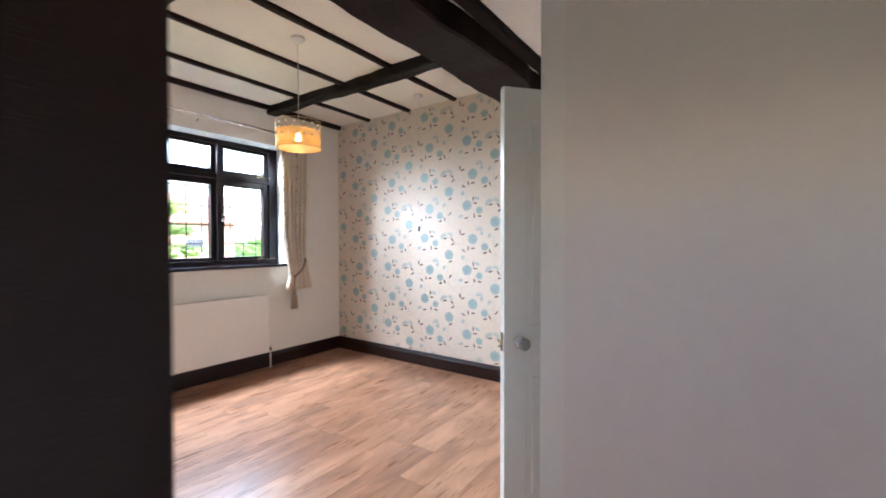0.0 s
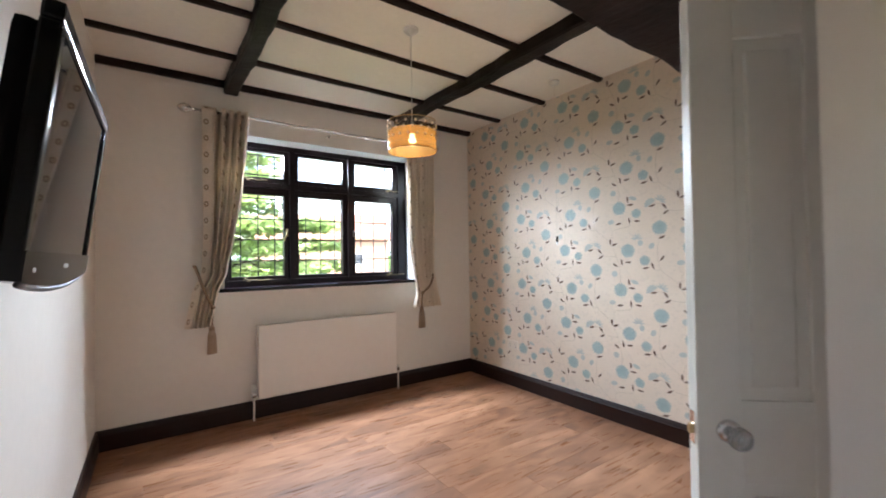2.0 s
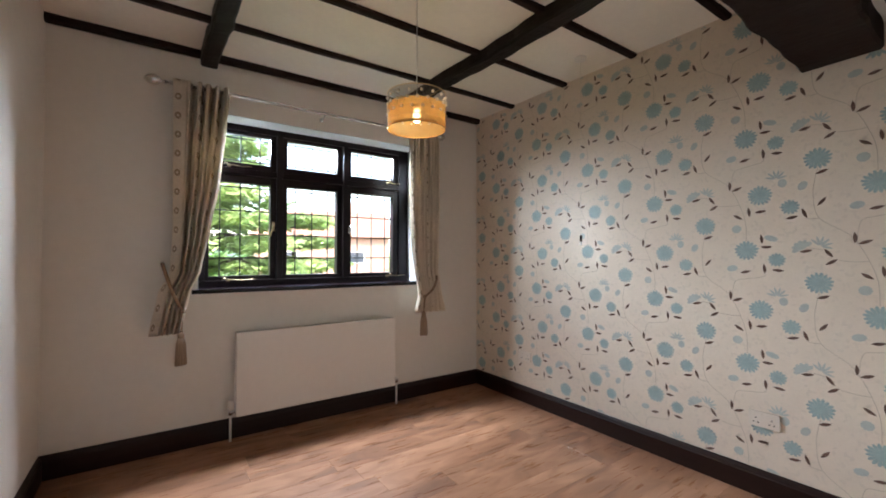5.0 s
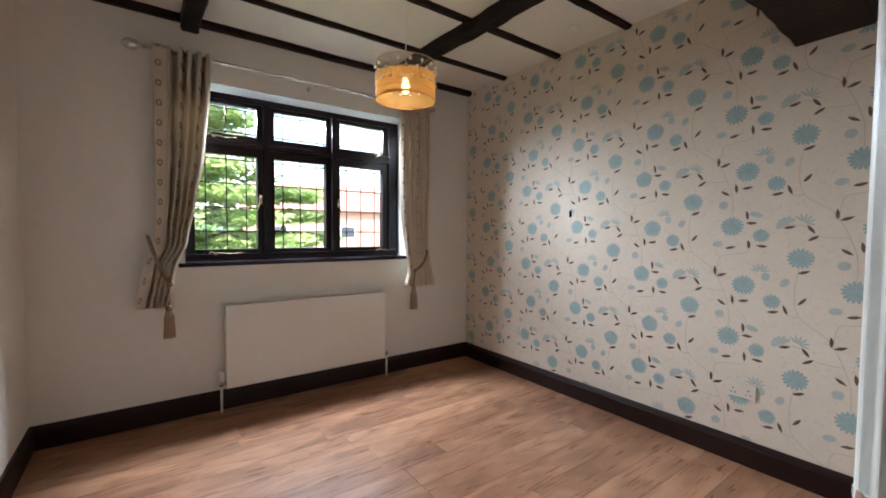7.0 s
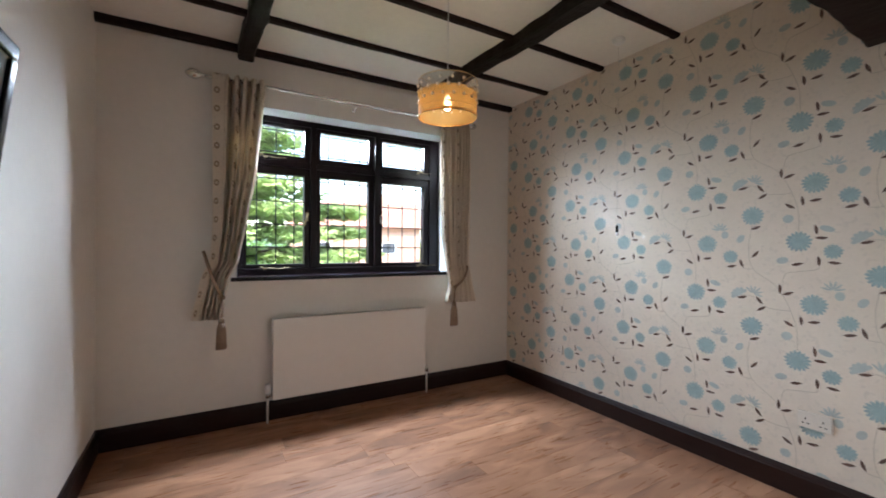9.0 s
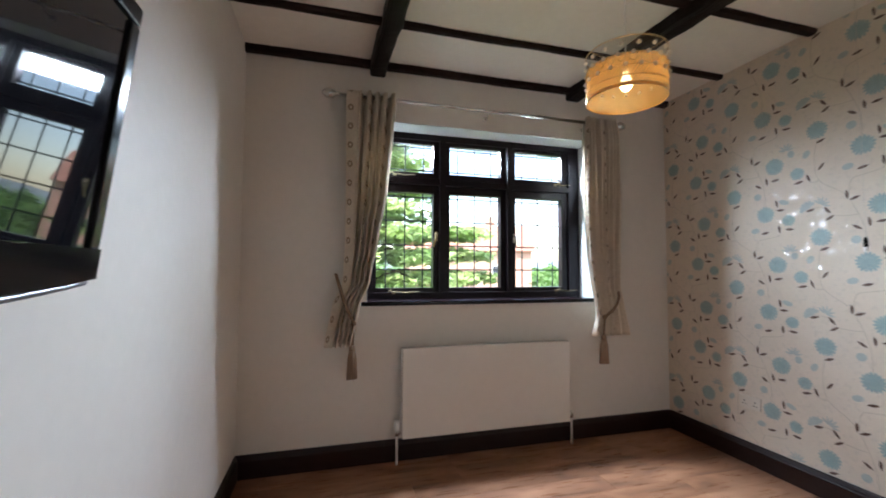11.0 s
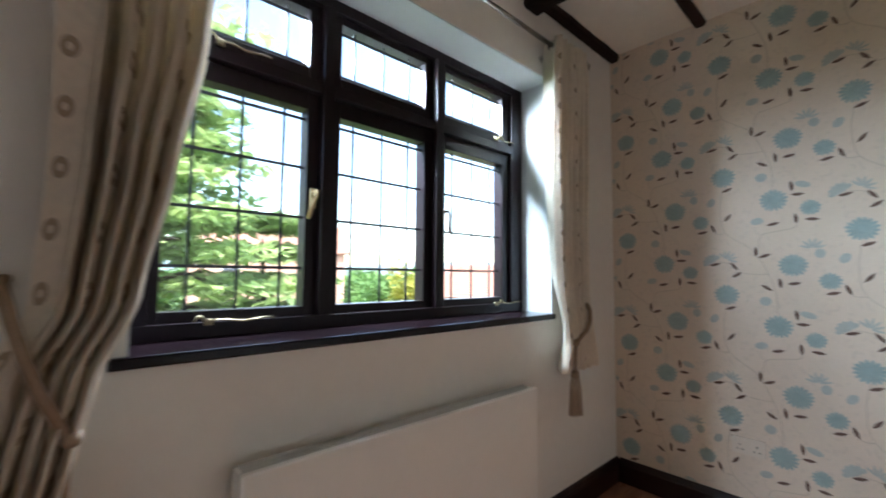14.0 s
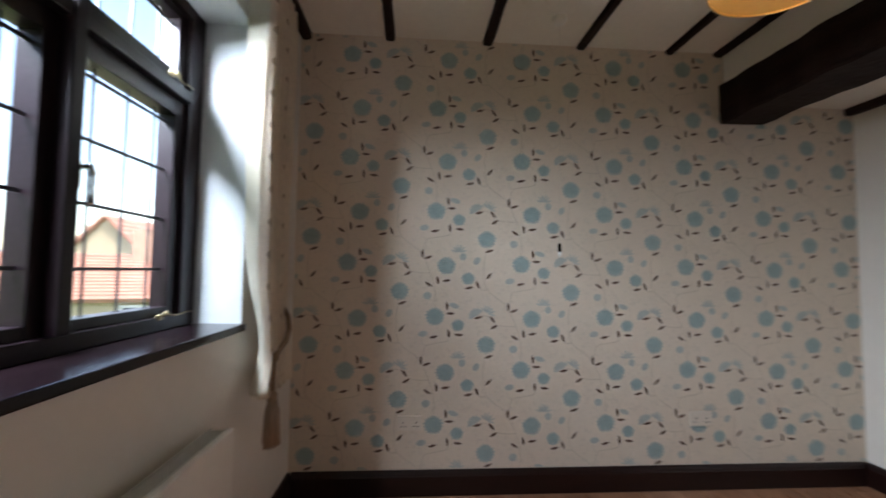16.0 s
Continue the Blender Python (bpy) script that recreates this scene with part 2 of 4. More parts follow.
M_SHEER = mat("sheer_organza", (0.60, 0.44, 0.20), 0.6, 0, 0.08, 60)
translucent(M_SHEER, 0.6)
sheer_nt = M_SHEER.node_tree
sheer_mix, sheer_clear = sheer_nt.nodes.new("ShaderNodeMixShader"), sheer_nt.nodes.new("ShaderNodeBsdfTransparent")
sheer_mix.inputs[0].default_value = 0.62
sheer_nt.links.new(sheer_clear.outputs[0], sheer_mix.inputs[1])
sheer_nt.links.new(sheer_nt.nodes["Material Output"].inputs["Surface"].links[0].from_socket, sheer_mix.inputs[2])
sheer_nt.links.new(sheer_mix.outputs[0], sheer_nt.nodes["Material Output"].inputs["Surface"])
M_SHEERTOP = mat("sheer_grey_organza", (0.30, 0.25, 0.19), 0.6, 0, 0.08, 60)
top_nt = M_SHEERTOP.node_tree
top_mix, top_clear = top_nt.nodes.new("ShaderNodeMixShader"), top_nt.nodes.new("ShaderNodeBsdfTransparent")
top_mix.inputs[0].default_value = 0.30
top_nt.links.new(top_clear.outputs[0], top_mix.inputs[1])
top_nt.links.new(top_nt.nodes["Principled BSDF"].outputs[0], top_mix.inputs[2])
top_nt.links.new(top_mix.outputs[0], top_nt.nodes["Material Output"].inputs["Surface"])
M_BEAD = mat("crystal_bead", (0.88, 0.82, 0.70), 0.3, 0, 0.05, 10, 0, 60, 0.6)
translucent(M_BEAD, 0.6)
M_BULB = emitter("lit_bulb", (1.0, 0.72, 0.33), 2.6)
M_GLASS = glass_mat("window_glass")
M_CRYSTAL = mat("cut_glass_knob", (0.62, 0.63, 0.62), 0.05, 0, 0.05, 10, 0, 60, 1.0)
M_CRYSTAL.node_tree.nodes["Principled BSDF"].inputs["Transmission Weight"].default_value = 0.75
M_FLOOR = wood_floor_mat()
M_JOINT = mat("floor_underlay", (0.05, 0.028, 0.017), 0.6)
M_GRASS = mat("grass", (0.10, 0.17, 0.05), 0.9, 0, 0.4, 0.8, 0.4, 20)
M_FOLIAGE = translucent(mat("light_green_leaves", (0.42, 0.53, 0.22), 0.6, 0, 0.45, 2.2), 0.45)
M_FOLIAGE2 = translucent(mat("mid_green_leaves", (0.15, 0.27, 0.07), 0.6, 0, 0.5, 1.5), 0.35)
M_YELLOW = translucent(mat("yellow_leaves", (0.40, 0.39, 0.07), 0.6, 0, 0.4, 1.5), 0.35)
M_BARK = mat("bark", (0.10, 0.075, 0.05), 0.9, 0, 0.4, 6, 0.8, 30)
M_TILE = mat("red_roof_tile", (0.40, 0.20, 0.145), 0.8, 0, 0.25, 3, 0.5, 12)
M_RENDER = mat("cream_house_render", (0.46, 0.385, 0.27), 0.8, 0, 0.08, 2)
M_PAVE = mat("pale_concrete", (0.42, 0.40, 0.37), 0.85, 0, 0.15, 0.6, 0.3, 8)
M_HILL = mat("hazy_hillside", (0.22, 0.27, 0.28), 0.95, 0, 0.2, 0.02)
M_BRICK = mat("house_brick", (0.45, 0.27, 0.20), 0.8, 0, 0.2, 4)
M_HWIN = mat("house_window_glass", (0.05, 0.06, 0.08), 0.1)
M_HFRAME = mat("house_window_frame", (0.7, 0.7, 0.7), 0.5)


# ---- mesh helpers ----
def mesh_of(name, bm, material, smooth=False):
    me = bpy.data.meshes.new(name)
    bm.normal_update()
    bm.to_mesh(me)
    bm.free()
    me.materials.append(material)
    if smooth:
        for p in me.polygons:
            p.use_smooth = True
    return me


def part(name, bm, material, parent=None, label="", smooth=False):
    ob = new(name, mesh_of(name, bm, material, smooth))
    if parent is not None:
        ob.parent = parent
    if label:
        tagged(ob, label)
    return ob


def base(name, loc=(0, 0, 0)):
    ob = new(name)
    ob.location = loc
    ob.empty_display_size = 0.05
    return ob


def box(bm, x0, x1, y0, y1, z0, z1, bevel=0.0, m=None):
    vs = [bm.verts.new((x, y, z)) for z in (z0, z1) for y in (y0, y1) for x in (x0, x1)]
    fs = [bm.faces.new([vs[i] for i in f]) for f in ((0, 2, 3, 1), (4, 5, 7, 6), (0, 1, 5, 4), (2, 6, 7, 3), (0, 4, 6, 2), (1, 3, 7, 5))]
    if bevel:
        es = {e for f in fs for e in f.edges}
        r = bmesh.ops.bevel(bm, geom=list(es), offset=bevel, segments=2, affect="EDGES", profile=0.6)
        vs = list({v for f in r["faces"] for v in f.verts} | {v for v in vs if v.is_valid})
    if m is not None:
        bmesh.ops.transform(bm, matrix=m, verts=vs)
    return vs


def boxed(*a, **k):
    bm = bmesh.new()
    box(bm, *a, **k)
    return bm


def lathe(bm, profile, n=24, m=None):
    """A turned body round z from (radius, height) pairs."""
    rings = []
    for r, z in profile:
        if r < 1e-5:
            rings.append([bm.verts.new((0, 0, z))])
        else:
            rings.append([bm.verts.new((r * math.cos(2 * math.pi * i / n), r * math.sin(2 * math.pi * i / n), z)) for i in range(n)])
    for a, b in zip(rings, rings[1:]):
        for i in range(n):
            j = (i + 1) % n
            if len(a) == 1 and len(b) == 1:
                continue
            if len(a) == 1:
                bm.faces.new((a[0], b[i], b[j]))
            elif len(b) == 1:
                bm.faces.new((a[i], a[j], b[0]))
            else:
                bm.faces.new((a[i], a[j], b[j], b[i]))
    if m is not None:
        bmesh.ops.transform(bm, matrix=m, verts=[v for r in rings for v in r])
    bmesh.ops.recalc_face_normals(bm, faces=bm.faces)


def tube(bm, pts, r, n=8, closed=False, taper=None):
    """A round bar along points; taper gives a radius for each."""
    pts = [Vector(p) for p in pts]
    rings = []
    for i, p in enumerate(pts):
        a = pts[i - 1] if i or closed else p
        c = pts[(i + 1) % len(pts)] if i < len(pts) - 1 or closed else p
        d = (c - a).normalized()
        q = d.to_track_quat("Z", "Y")
        rr = taper[i] if taper else r
        rings.append([bm.verts.new(p + q @ Vector((rr * math.cos(2 * math.pi * k / n), rr * math.sin(2 * math.pi * k / n), 0))) for k in range(n)])
    pairs = list(zip(rings, rings[1:])) + ([(rings[-1], rings[0])] if closed else [])
    for a, b in pairs:
        for k in range(n):
            j = (k + 1) % n
            bm.faces.new((a[k], a[j], b[j], b[k]))
    if not closed:
        bm.faces.new(list(reversed(rings[0])))
        bm.faces.new(rings[-1])


def hewn(name, x0, x1, y0, y1, z0, z1, axis, wave, material, parent=None, steps=40, seed=0.0):
    """A hand-hewn bar along x or y with wandering arrises."""
    bm = bmesh.new()
    rings = []
    for i in range(steps + 1):
        t = i / steps
        a = (x0 + (x1 - x0) * t) if axis == "x" else (y0 + (y1 - y0) * t)
        w = [wave * (noise.noise((a * 2.3, seed + 7.1 * k, 0.3)) + 0.5 * noise.noise((a * 7.0, seed + 3.7 * k, 1.9))) for k in range(4)]
        lo, hi = (y0, y1) if axis == "x" else (x0, x1)
        sec = [(lo + w[0], z1), (lo + w[0] * 0.9, z0 + 0.012 + w[2] * 0.5), (lo + 0.012 + w[0], z0 + w[2] * 0.5), (hi - 0.012 + w[1], z0 + w[3] * 0.5), (hi + w[1], z0 + 0.012 + w[3] * 0.5), (hi + w[1], z1)]
        rings.append([bm.verts.new((a, s, z) if axis == "x" else (s, a, z)) for s, z in sec])
    for a, b in zip(rings, rings[1:]):
        for k in range(6):
            j = (k + 1) % 6
            bm.faces.new((a[k], a[j], b[j], b[k]))
    bm.faces.new(rings[0])
    bm.faces.new(rings[-1])
    bmesh.ops.recalc_face_normals(bm, faces=bm.faces)
    return part(name, bm, material, parent)


# ---- the room ----
XW, XE, YS, YN, ZC, ZL = -4.73, -1.09, 1.395, 4.76, 2.79, 2.45
WY0, WY1, WZ0, WZ1 = 2.20, 4.035, 1.07, 2.39          # window opening
DY0, DY1 = 1.394, 2.388                                 # entry opening
CY0, CY1 = 2.50, 3.06                                  # second doorway
DZ = 2.10


def structure(name, boxes, material, label, bevel=0.0):
    bm = bmesh.new()
    for b in boxes:
        box(bm, *b, bevel=bevel)
    return tagged(part(name, bm, material), label, name.split("_")[0], kind="structure")


wall_w = structure("wall_west", [(XW - 0.34, XW, YS - 0.1, WY0, -0.1, 2.95), (XW - 0.34, XW, WY1, YN + 0.1, -0.1, 2.95),
                                 (XW - 0.34, XW, WY0, WY1, -0.1, WZ0), (XW - 0.34, XW, WY0, WY1, WZ1, 2.95)], M_WALL, "cream painted wall with the window opening")
wall_s = structure("wall_south", [(XW, XE - 0.0, YS - 0.1, YS, -0.1, 2.95)], M_WALL, "plain cream painted wall behind the television")
wall_n = structure("wall_north", [(XW, XE, YN, YN + 0.1, -0.1, 2.95)], M_PAPER, "cream papered feature wall with teal flower print")
wall_e = structure("wall_east", [(XE, XE + 0.07, DY1, CY0, -0.1, 2.95), (XE, XE + 0.07, CY1, YN + 0.1, -0.1, 2.95), (XE, XE + 0.07, YS - 0.1, DY0 - 0.1, -0.1, 2.95),
                                 (XE, XE + 0.07, DY0, DY1, DZ, 2.95), (XE, XE + 0.07, CY0, CY1, DZ, 2.95)], M_WALL, "cream painted wall with two doorways")
structure("wall_lobby_north", [(XE + 0.07, 0.7, DY1, DY1 + 0.1, -0.1, 2.6)], M_LOBBY, "plain warm grey painted lobby wall")
# slot in the south side is invented, out of view, to brighten the lobby
structure("wall_lobby", [(0.7, 0.8, 0.3, DY1 + 0.1, -0.1, 2.6), (XE + 0.07, -0.7, 0.2, 0.3, -0.1, 2.6), (0.1, 0.8, 0.2, 0.3, -0.1, 2.6), (-0.7, 0.1, 0.2, 0.3, -0.1, 1.5), (-0.7, 0.1, 0.2, 0.3, 1.76, 2.6), (XE, XE + 0.07, 0.2, YS - 0.1, -0.1, 2.6)],
          M_LOBBY, "warm grey lobby walls with an added unseen slot for light")
structure("wall_cupboard", [(XE + 0.07, 0.1, CY1 + 0.25, CY1 + 0.35, -0.1, 2.6), (0.1, 0.2, DY1 + 0.1, CY1 + 0.35, -0.1, 2.6)], M_LOBBY, "plain walls of the space behind the second door")
structure("ceiling", [(XW - 0.3, -2.0, YS - 0.1, YN + 0.1, ZC, ZC + 0.1)], M_CEIL, "cream plaster ceiling between dark beams")
structure("ceiling_low", [(-1.98, XE, YS, YN, ZL, ZL + 0.08), (XE, 0.8, 0.2, CY1 + 0.35, ZL, ZL + 0.08)], M_CEIL, "lower plaster ceiling beside the heavy beam")
structure("wall_upstand", [(-2.0, -1.93, YS, YN, 2.50, 2.93)], M_WALL, "short cream upstand above the heavy beam")
structure("floor_base", [(XW, 0.8, 0.2, YN, -0.1, -0.012)], M_JOINT, "dark underlay below the plank floor")

# heavy beam, cross beams and joists
hb = hewn("heavy_beam", -2.015, -1.705, YS, YN, 2.322, 2.575, "y", 0.028, M_BEAM, None, 70, 4.0)
tagged(hb, "heavy hand-hewn black-stained oak beam across the room", "beam")
for ya, yb, s in ((2.214, 2.320, 1.0), (3.798, 3.915, 9.0)):
    tagged(hewn("cross_beam", XW, -2.0, ya, yb, 2.706, ZC, "x", 0.026, M_BEAMX, None, 50, s), "hewn black-stained ceiling beam", "beam", "ceiling beams")
for i, xj in enumerate((-4.70, -4.185, -3.57, -2.965, -2.37, -2.035)):
    for k, (ya, yb) in enumerate(((YS, 2.22), (2.315, 3.806), (3.908, YN))):
        tagged(hewn("ceiling_joist", xj - 0.03, xj + 0.03, ya, yb, 2.745 if i == 0 else 2.764, ZC, "y", 0.007, M_BEAM, None, 24, 20.0 + 3 * i + k), "slim black-stained ceiling joist strip", "joist", "ceiling joists")
for xa, xb, s in ((-1.675, -1.60, 60.0), (-1.155, XE, 66.0)):
    tagged(hewn("ceiling_joist", xa, xb, YS, YN, 2.405, ZL, "y", 0.006, M_BEAM, None, 40, s), "black-stained strip along the lower ceiling", "joist", "ceiling joists")


# ---- skirting ----
def skirting(name, p, q, inward):
    """A moulded board from p to q with its face towards inward."""
    bm = bmesh.new()
    p, q, n = Vector((*p, 0)), Vector((*q, 0)), Vector((*inward, 0))
    sec = ((0, 0.001), (0.022, 0.001), (0.022, 0.112), (0.018, 0.120), (0.018, 0.126), (0.012, 0.140), (0.004, 0.147), (0, 0.147))
    a = [bm.verts.new(p + n * d + Vector((0, 0, z))) for d, z in sec]
    b = [bm.verts.new(q + n * d + Vector((0, 0, z))) for d, z in sec]
    for k in range(len(sec)):
        j = (k + 1) % len(sec)
        bm.faces.new((a[k], a[j], b[j], b[k]))
    bm.faces.new(a)
    bm.faces.new(b)
    bmesh.ops.recalc_face_normals(bm, faces=bm.faces)
    return tagged(part(name, bm, M_SKIRT), "dark stained moulded wooden skirting board", "skirting", kind="structure")


skirting("baseboard_west", (XW, YS), (XW, YN), (1, 0))
skirting("baseboard_north", (XW + 0.023, YN), (XE - 0.023, YN), (0, -1))
skirting("baseboard_south", (XW + 0.023, YS), (XE - 0.03, YS), (0, 1))
skirting("baseboard_east", (XE, CY1 + 0.08), (XE, YN), (-1, 0))

# ---- entry frame ----
def door_frame(name, y0, y1, x0, x1, label, sides):
    f = base(name, (0, 0, 0))
    for s in sides:
        if s == "a":
            part("jamb", boxed(x0, x1, y0 - 0.10, y0, 0, DZ + 0.05, bevel=0.004), M_SKIRT, f)
        elif s == "b":
            part("jamb", boxed(x0, x1, y1, y1 + 0.05, 0, DZ + 0.05, bevel=0.004), M_SKIRT, f)
        else:
            part("head", boxed(x0, x1, y0, y1, DZ - 0.03, DZ + 0.05, bevel=0.004), M_SKIRT, f)
    return tagged(f, label, "door frame", kind="structure")


door_frame("door_1", DY0, DY1, XE - 0.004, XE + 0.105, "dark stained wooden post and head of the entry doorway", "ah")
part("stop", boxed(XE + 0.05, XE + 0.105, DY0 - 0.135, DY0 - 0.101, 0, DZ, bevel=0.003), M_SKIRT, bpy.data.objects["door_1"])
door_frame("door_2", CY0, CY1, XE - 0.002, XE + 0.072, "dark lining of the second doorway", "h")


# ---- panelled door standing ajar ----
def panelled_door():
    d = base("door_leaf", (-1.423, 2.815, 0))
    W, H, T = 0.60, 1.985, 0.040
    # leaf runs along +x from its free edge, face towards -y
    part("core", boxed(0.0, W, 0.010, T - 0.010, 0.008, H), M_DOOR, d)
    rails = [(0, 0.105, 0.008, H), (0.265, 0.345, 0.008, H), (W - 0.105, W, 0.008, H)]
    for i, (a, b, z0, z1) in enumerate(rails):
        part("stile", boxed(a, b, 0, T, z0, z1, bevel=0.004), M_DOOR, d)
    for z0, z1 in ((0.008, 0.21), (0.78, 0.98), (1.865, H)):
        for a, b in ((0.105, 0.265), (0.345, W - 0.105)):
            part("rail", boxed(a - 0.001, b + 0.001, 0.0005, T - 0.0005, z0, z1, bevel=0.003), M_DOOR, d)
    for z0, z1 in ((0.21, 0.78), (0.98, 1.865)):
        for a, b in ((0.105, 0.265), (0.345, W - 0.105)):
            bm = bmesh.new()
            box(bm, a + 0.028, b - 0.028, 0.004, T - 0.004, z0 + 0.03, z1 - 0.03, bevel=0.006)
            part("panel", bm, M_DOOR, d)
    part("latch_plate", boxed(-0.002, 0.001, 0.008, 0.032, 0.87, 0.95), M_CHROME, d, "chrome latch plate")
    part("latch_bolt", boxed(-0.011, 0.0, 0.013, 0.027, 0.895, 0.918, bevel=0.003), M_BRASS, d)
    for side, s in ((0, -1), (T, 1)):
        m = Matrix.Translation((0.072, side, 0.908)) @ Matrix.Rotation(radians(90 if s < 0 else -90), 4, "X")
        bm = bmesh.new()
        lathe(bm, ((0, 0), (0.028, 0.0), (0.028, 0.004), (0.022, 0.009), (0.012, 0.012), (0.0, 0.012)), 24, m)
        rose = part("knob_rose", bm, M_CHROME, d, "chrome rose", True)
        bm = bmesh.new()
        lathe(bm, ((0, 0.010), (0.010, 0.012), (0.011, 0.024), (0.021, 0.030), (0.027, 0.042), (0.026, 0.054), (0.018, 0.064), (0, 0.066)), 16, m)
        part("knob", bm, M_CRYSTAL, d, "clear cut-glass knob")
    d.rotation_euler = (0, 0, math.atan2(0.76, 0.65))
    return tagged(d, "white panelled interior door standing ajar", "door")


panelled_door()


# ---- window ----
def window():
    w = base("window_1", (-4.985, 3.12, 1.08))
    o = Vector((-4.985, 3.12, 1.08))

    def at(name, x0, x1, y0, y1, z0, z1, material, bevel=0.003, parent=w, label=""):
        ob = part(name, boxed(x0 - o.x, x1 - o.x, y0 - o.y, y1 - o.y, z0 - o.z, z1 - o.z, bevel=bevel), material, parent, label)
        return ob
    xb, xf = -5.03, -4.925
    y0, y1, z0, z1 = WY0 + 0.012, WY1 - 0.008, 1.098, 2.388
    ma, mb = (2.775, 2.822), (3.347, 3.394)
    tz = (1.985, 2.030)
    at("frame_bottom", xb, xf, y0, y1, z0, z0 + 0.05, M_FRAME)
    at("frame_top", xb, xf, y0, y1, z1 - 0.05, z1, M_FRAME)
    at("frame_side", xb, xf, y0, y0 + 0.048, z0 + 0.05, z1 - 0.05, M_FRAME)
    at("frame_side", xb, xf, y1 - 0.10, y1, z0 + 0.05, z1 - 0.05, M_FRAME)
    for a in (ma, mb):
        at("mullion", xb, xf + 0.018, a[0], a[1], z0 + 0.05, z1 - 0.05, M_FRAME, 0.006)
    cols = ((y0 + 0.048, ma[0], 2.288, 2.730), (ma[1], mb[0], 2.865, 3.302), (mb[1], y1 - 0.10, 3.436, 3.872))
    for a, b, g0, g1 in cols:
        at("transom", xb, xf + 0.012, a, b, tz[0], tz[1], M_FRAME, 0.005)
        for za, zb, h0, h1 in ((z0 + 0.05, tz[0], 1.182, 1.922), (tz[1], z1 - 0.05, 2.083, 2.308)):
            cas = base("casement", (0, 0, 0))
            cas.parent = w
            bm = bmesh.new()
            for q in ((a, g0, za, zb), (g1, b, za, zb), (g0, g1, za, h0), (g0, g1, h1, zb)):
                box(bm, -5.01 - o.x, xf - 0.020 - o.x, q[0] - o.y, q[1] - o.y, q[2] - o.z, q[3] - o.z, bevel=0.003)
            part("sash", bm, M_FRAME, cas)
            pane = at("pane", -4.983, -4.979, g0 - 0.004, g1 + 0.004, h0 - 0.004, h1 + 0.004, M_GLASS, 0, cas, "leaded clear glass")
            pane.visible_shadow = False
            bm = bmesh.new()
            for f in (0.17, 0.5, 0.825):
                y = g0 + f * (g1 - g0)
                box(bm, -4.979 - o.x, -4.975 - o.x, y - 0.0046 - o.y, y + 0.0046 - o.y, h0 - o.z, h1 - o.z)
            for dz in ((0.14, 0.330, 0.520, 0.708) if h1 - h0 > 0.4 else (0.022, 0.203)):
                box(bm, -4.9788 - o.x, -4.9745 - o.x, g0 - o.y, g1 - o.y, h0 + dz - 0.0052 - o.z, h0 + dz + 0.0052 - o.z)
            part("lead_strips", bm, M_LEAD, cas)
    # casement stays
    def stay(y, z, length, turn):
        bm = bmesh.new()
        x = xf + 0.004 - o.x
        pts = [(x, y - o.y + turn * length * t, z - o.z + 0.004 * math.sin(9 * t)) for t in (0, 0.15, 0.3, 0.5, 0.7, 0.85, 1)]
        tube(bm, pts, 0.0036, 8)
        hook = [(x + 0.004, y - o.y - turn * (0.012 + 0.03 * t), z - o.z + 0.018 * math.sin(math.pi * t)) for t in (0, 0.25, 0.5, 0.75, 1)]
        tube(bm, hook, 0.0045, 8)
        box(bm, x - 0.012, x + 0.002, y - 0.012 - o.y, y + 0.012 - o.y, z - 0.012 - o.z, z + 0.008 - o.z, bevel=0.002)
        part("casement_stay", bm, M_STAY, w, "worn brass stay", True)
    stay(2.42, 1.150, 0.20, 1)
    stay(3.80, 1.150, -0.20, -1)
    stay(2.42, 2.052, 0.16, 1)
    stay(3.80, 2.052, -0.14, -1)
    # handles
    for y, lean in ((2.752, -0.35), (3.412, 0.0)):
        bm = bmesh.new()
        box(bm, xf - 0.012 - o.x, xf - 0.002 - o.x, y - 0.011 - o.y, y + 0.011 - o.y, 1.545 - o.z, 1.62 - o.z, bevel=0.003)
        tube(bm, [(xf - o.x, y - o.y, 1.60 - o.z), (xf + 0.03 - o.x, y - o.y, 1.603 - o.z), (xf + 0.036 - o.x, y - o.y + lean * 0.01, 1.59 - o.z), (xf + 0.036 - o.x, y - o.y + lean * 0.1, 1.50 - o.z)], 0.0075, 8)
        part("window_handle", bm, M_BRASS if lean else M_CHROME, w, "cockspur handle", True)
    return tagged(w, "dark stained six-light casement window with leaded panes", "window", kind="structure")


window()
structure("window_sill", [(-4.925, -4.713, WY0 - 0.035, WY1 + 0.004, 1.068, 1.0985), (-5.025, -4.9255, WY0 + 0.004, WY1 - 0.004, 1.072, 1.0975)], M_SILL, "dark glossy wooden window sill", 0.006)
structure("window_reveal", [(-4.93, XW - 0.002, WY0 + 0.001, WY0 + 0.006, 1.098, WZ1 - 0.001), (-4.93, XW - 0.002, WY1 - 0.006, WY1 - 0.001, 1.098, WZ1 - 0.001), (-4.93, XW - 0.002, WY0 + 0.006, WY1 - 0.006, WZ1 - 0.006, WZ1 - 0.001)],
          M_REVEAL, "window reveal, its white paint greyed to tame the lamp light")


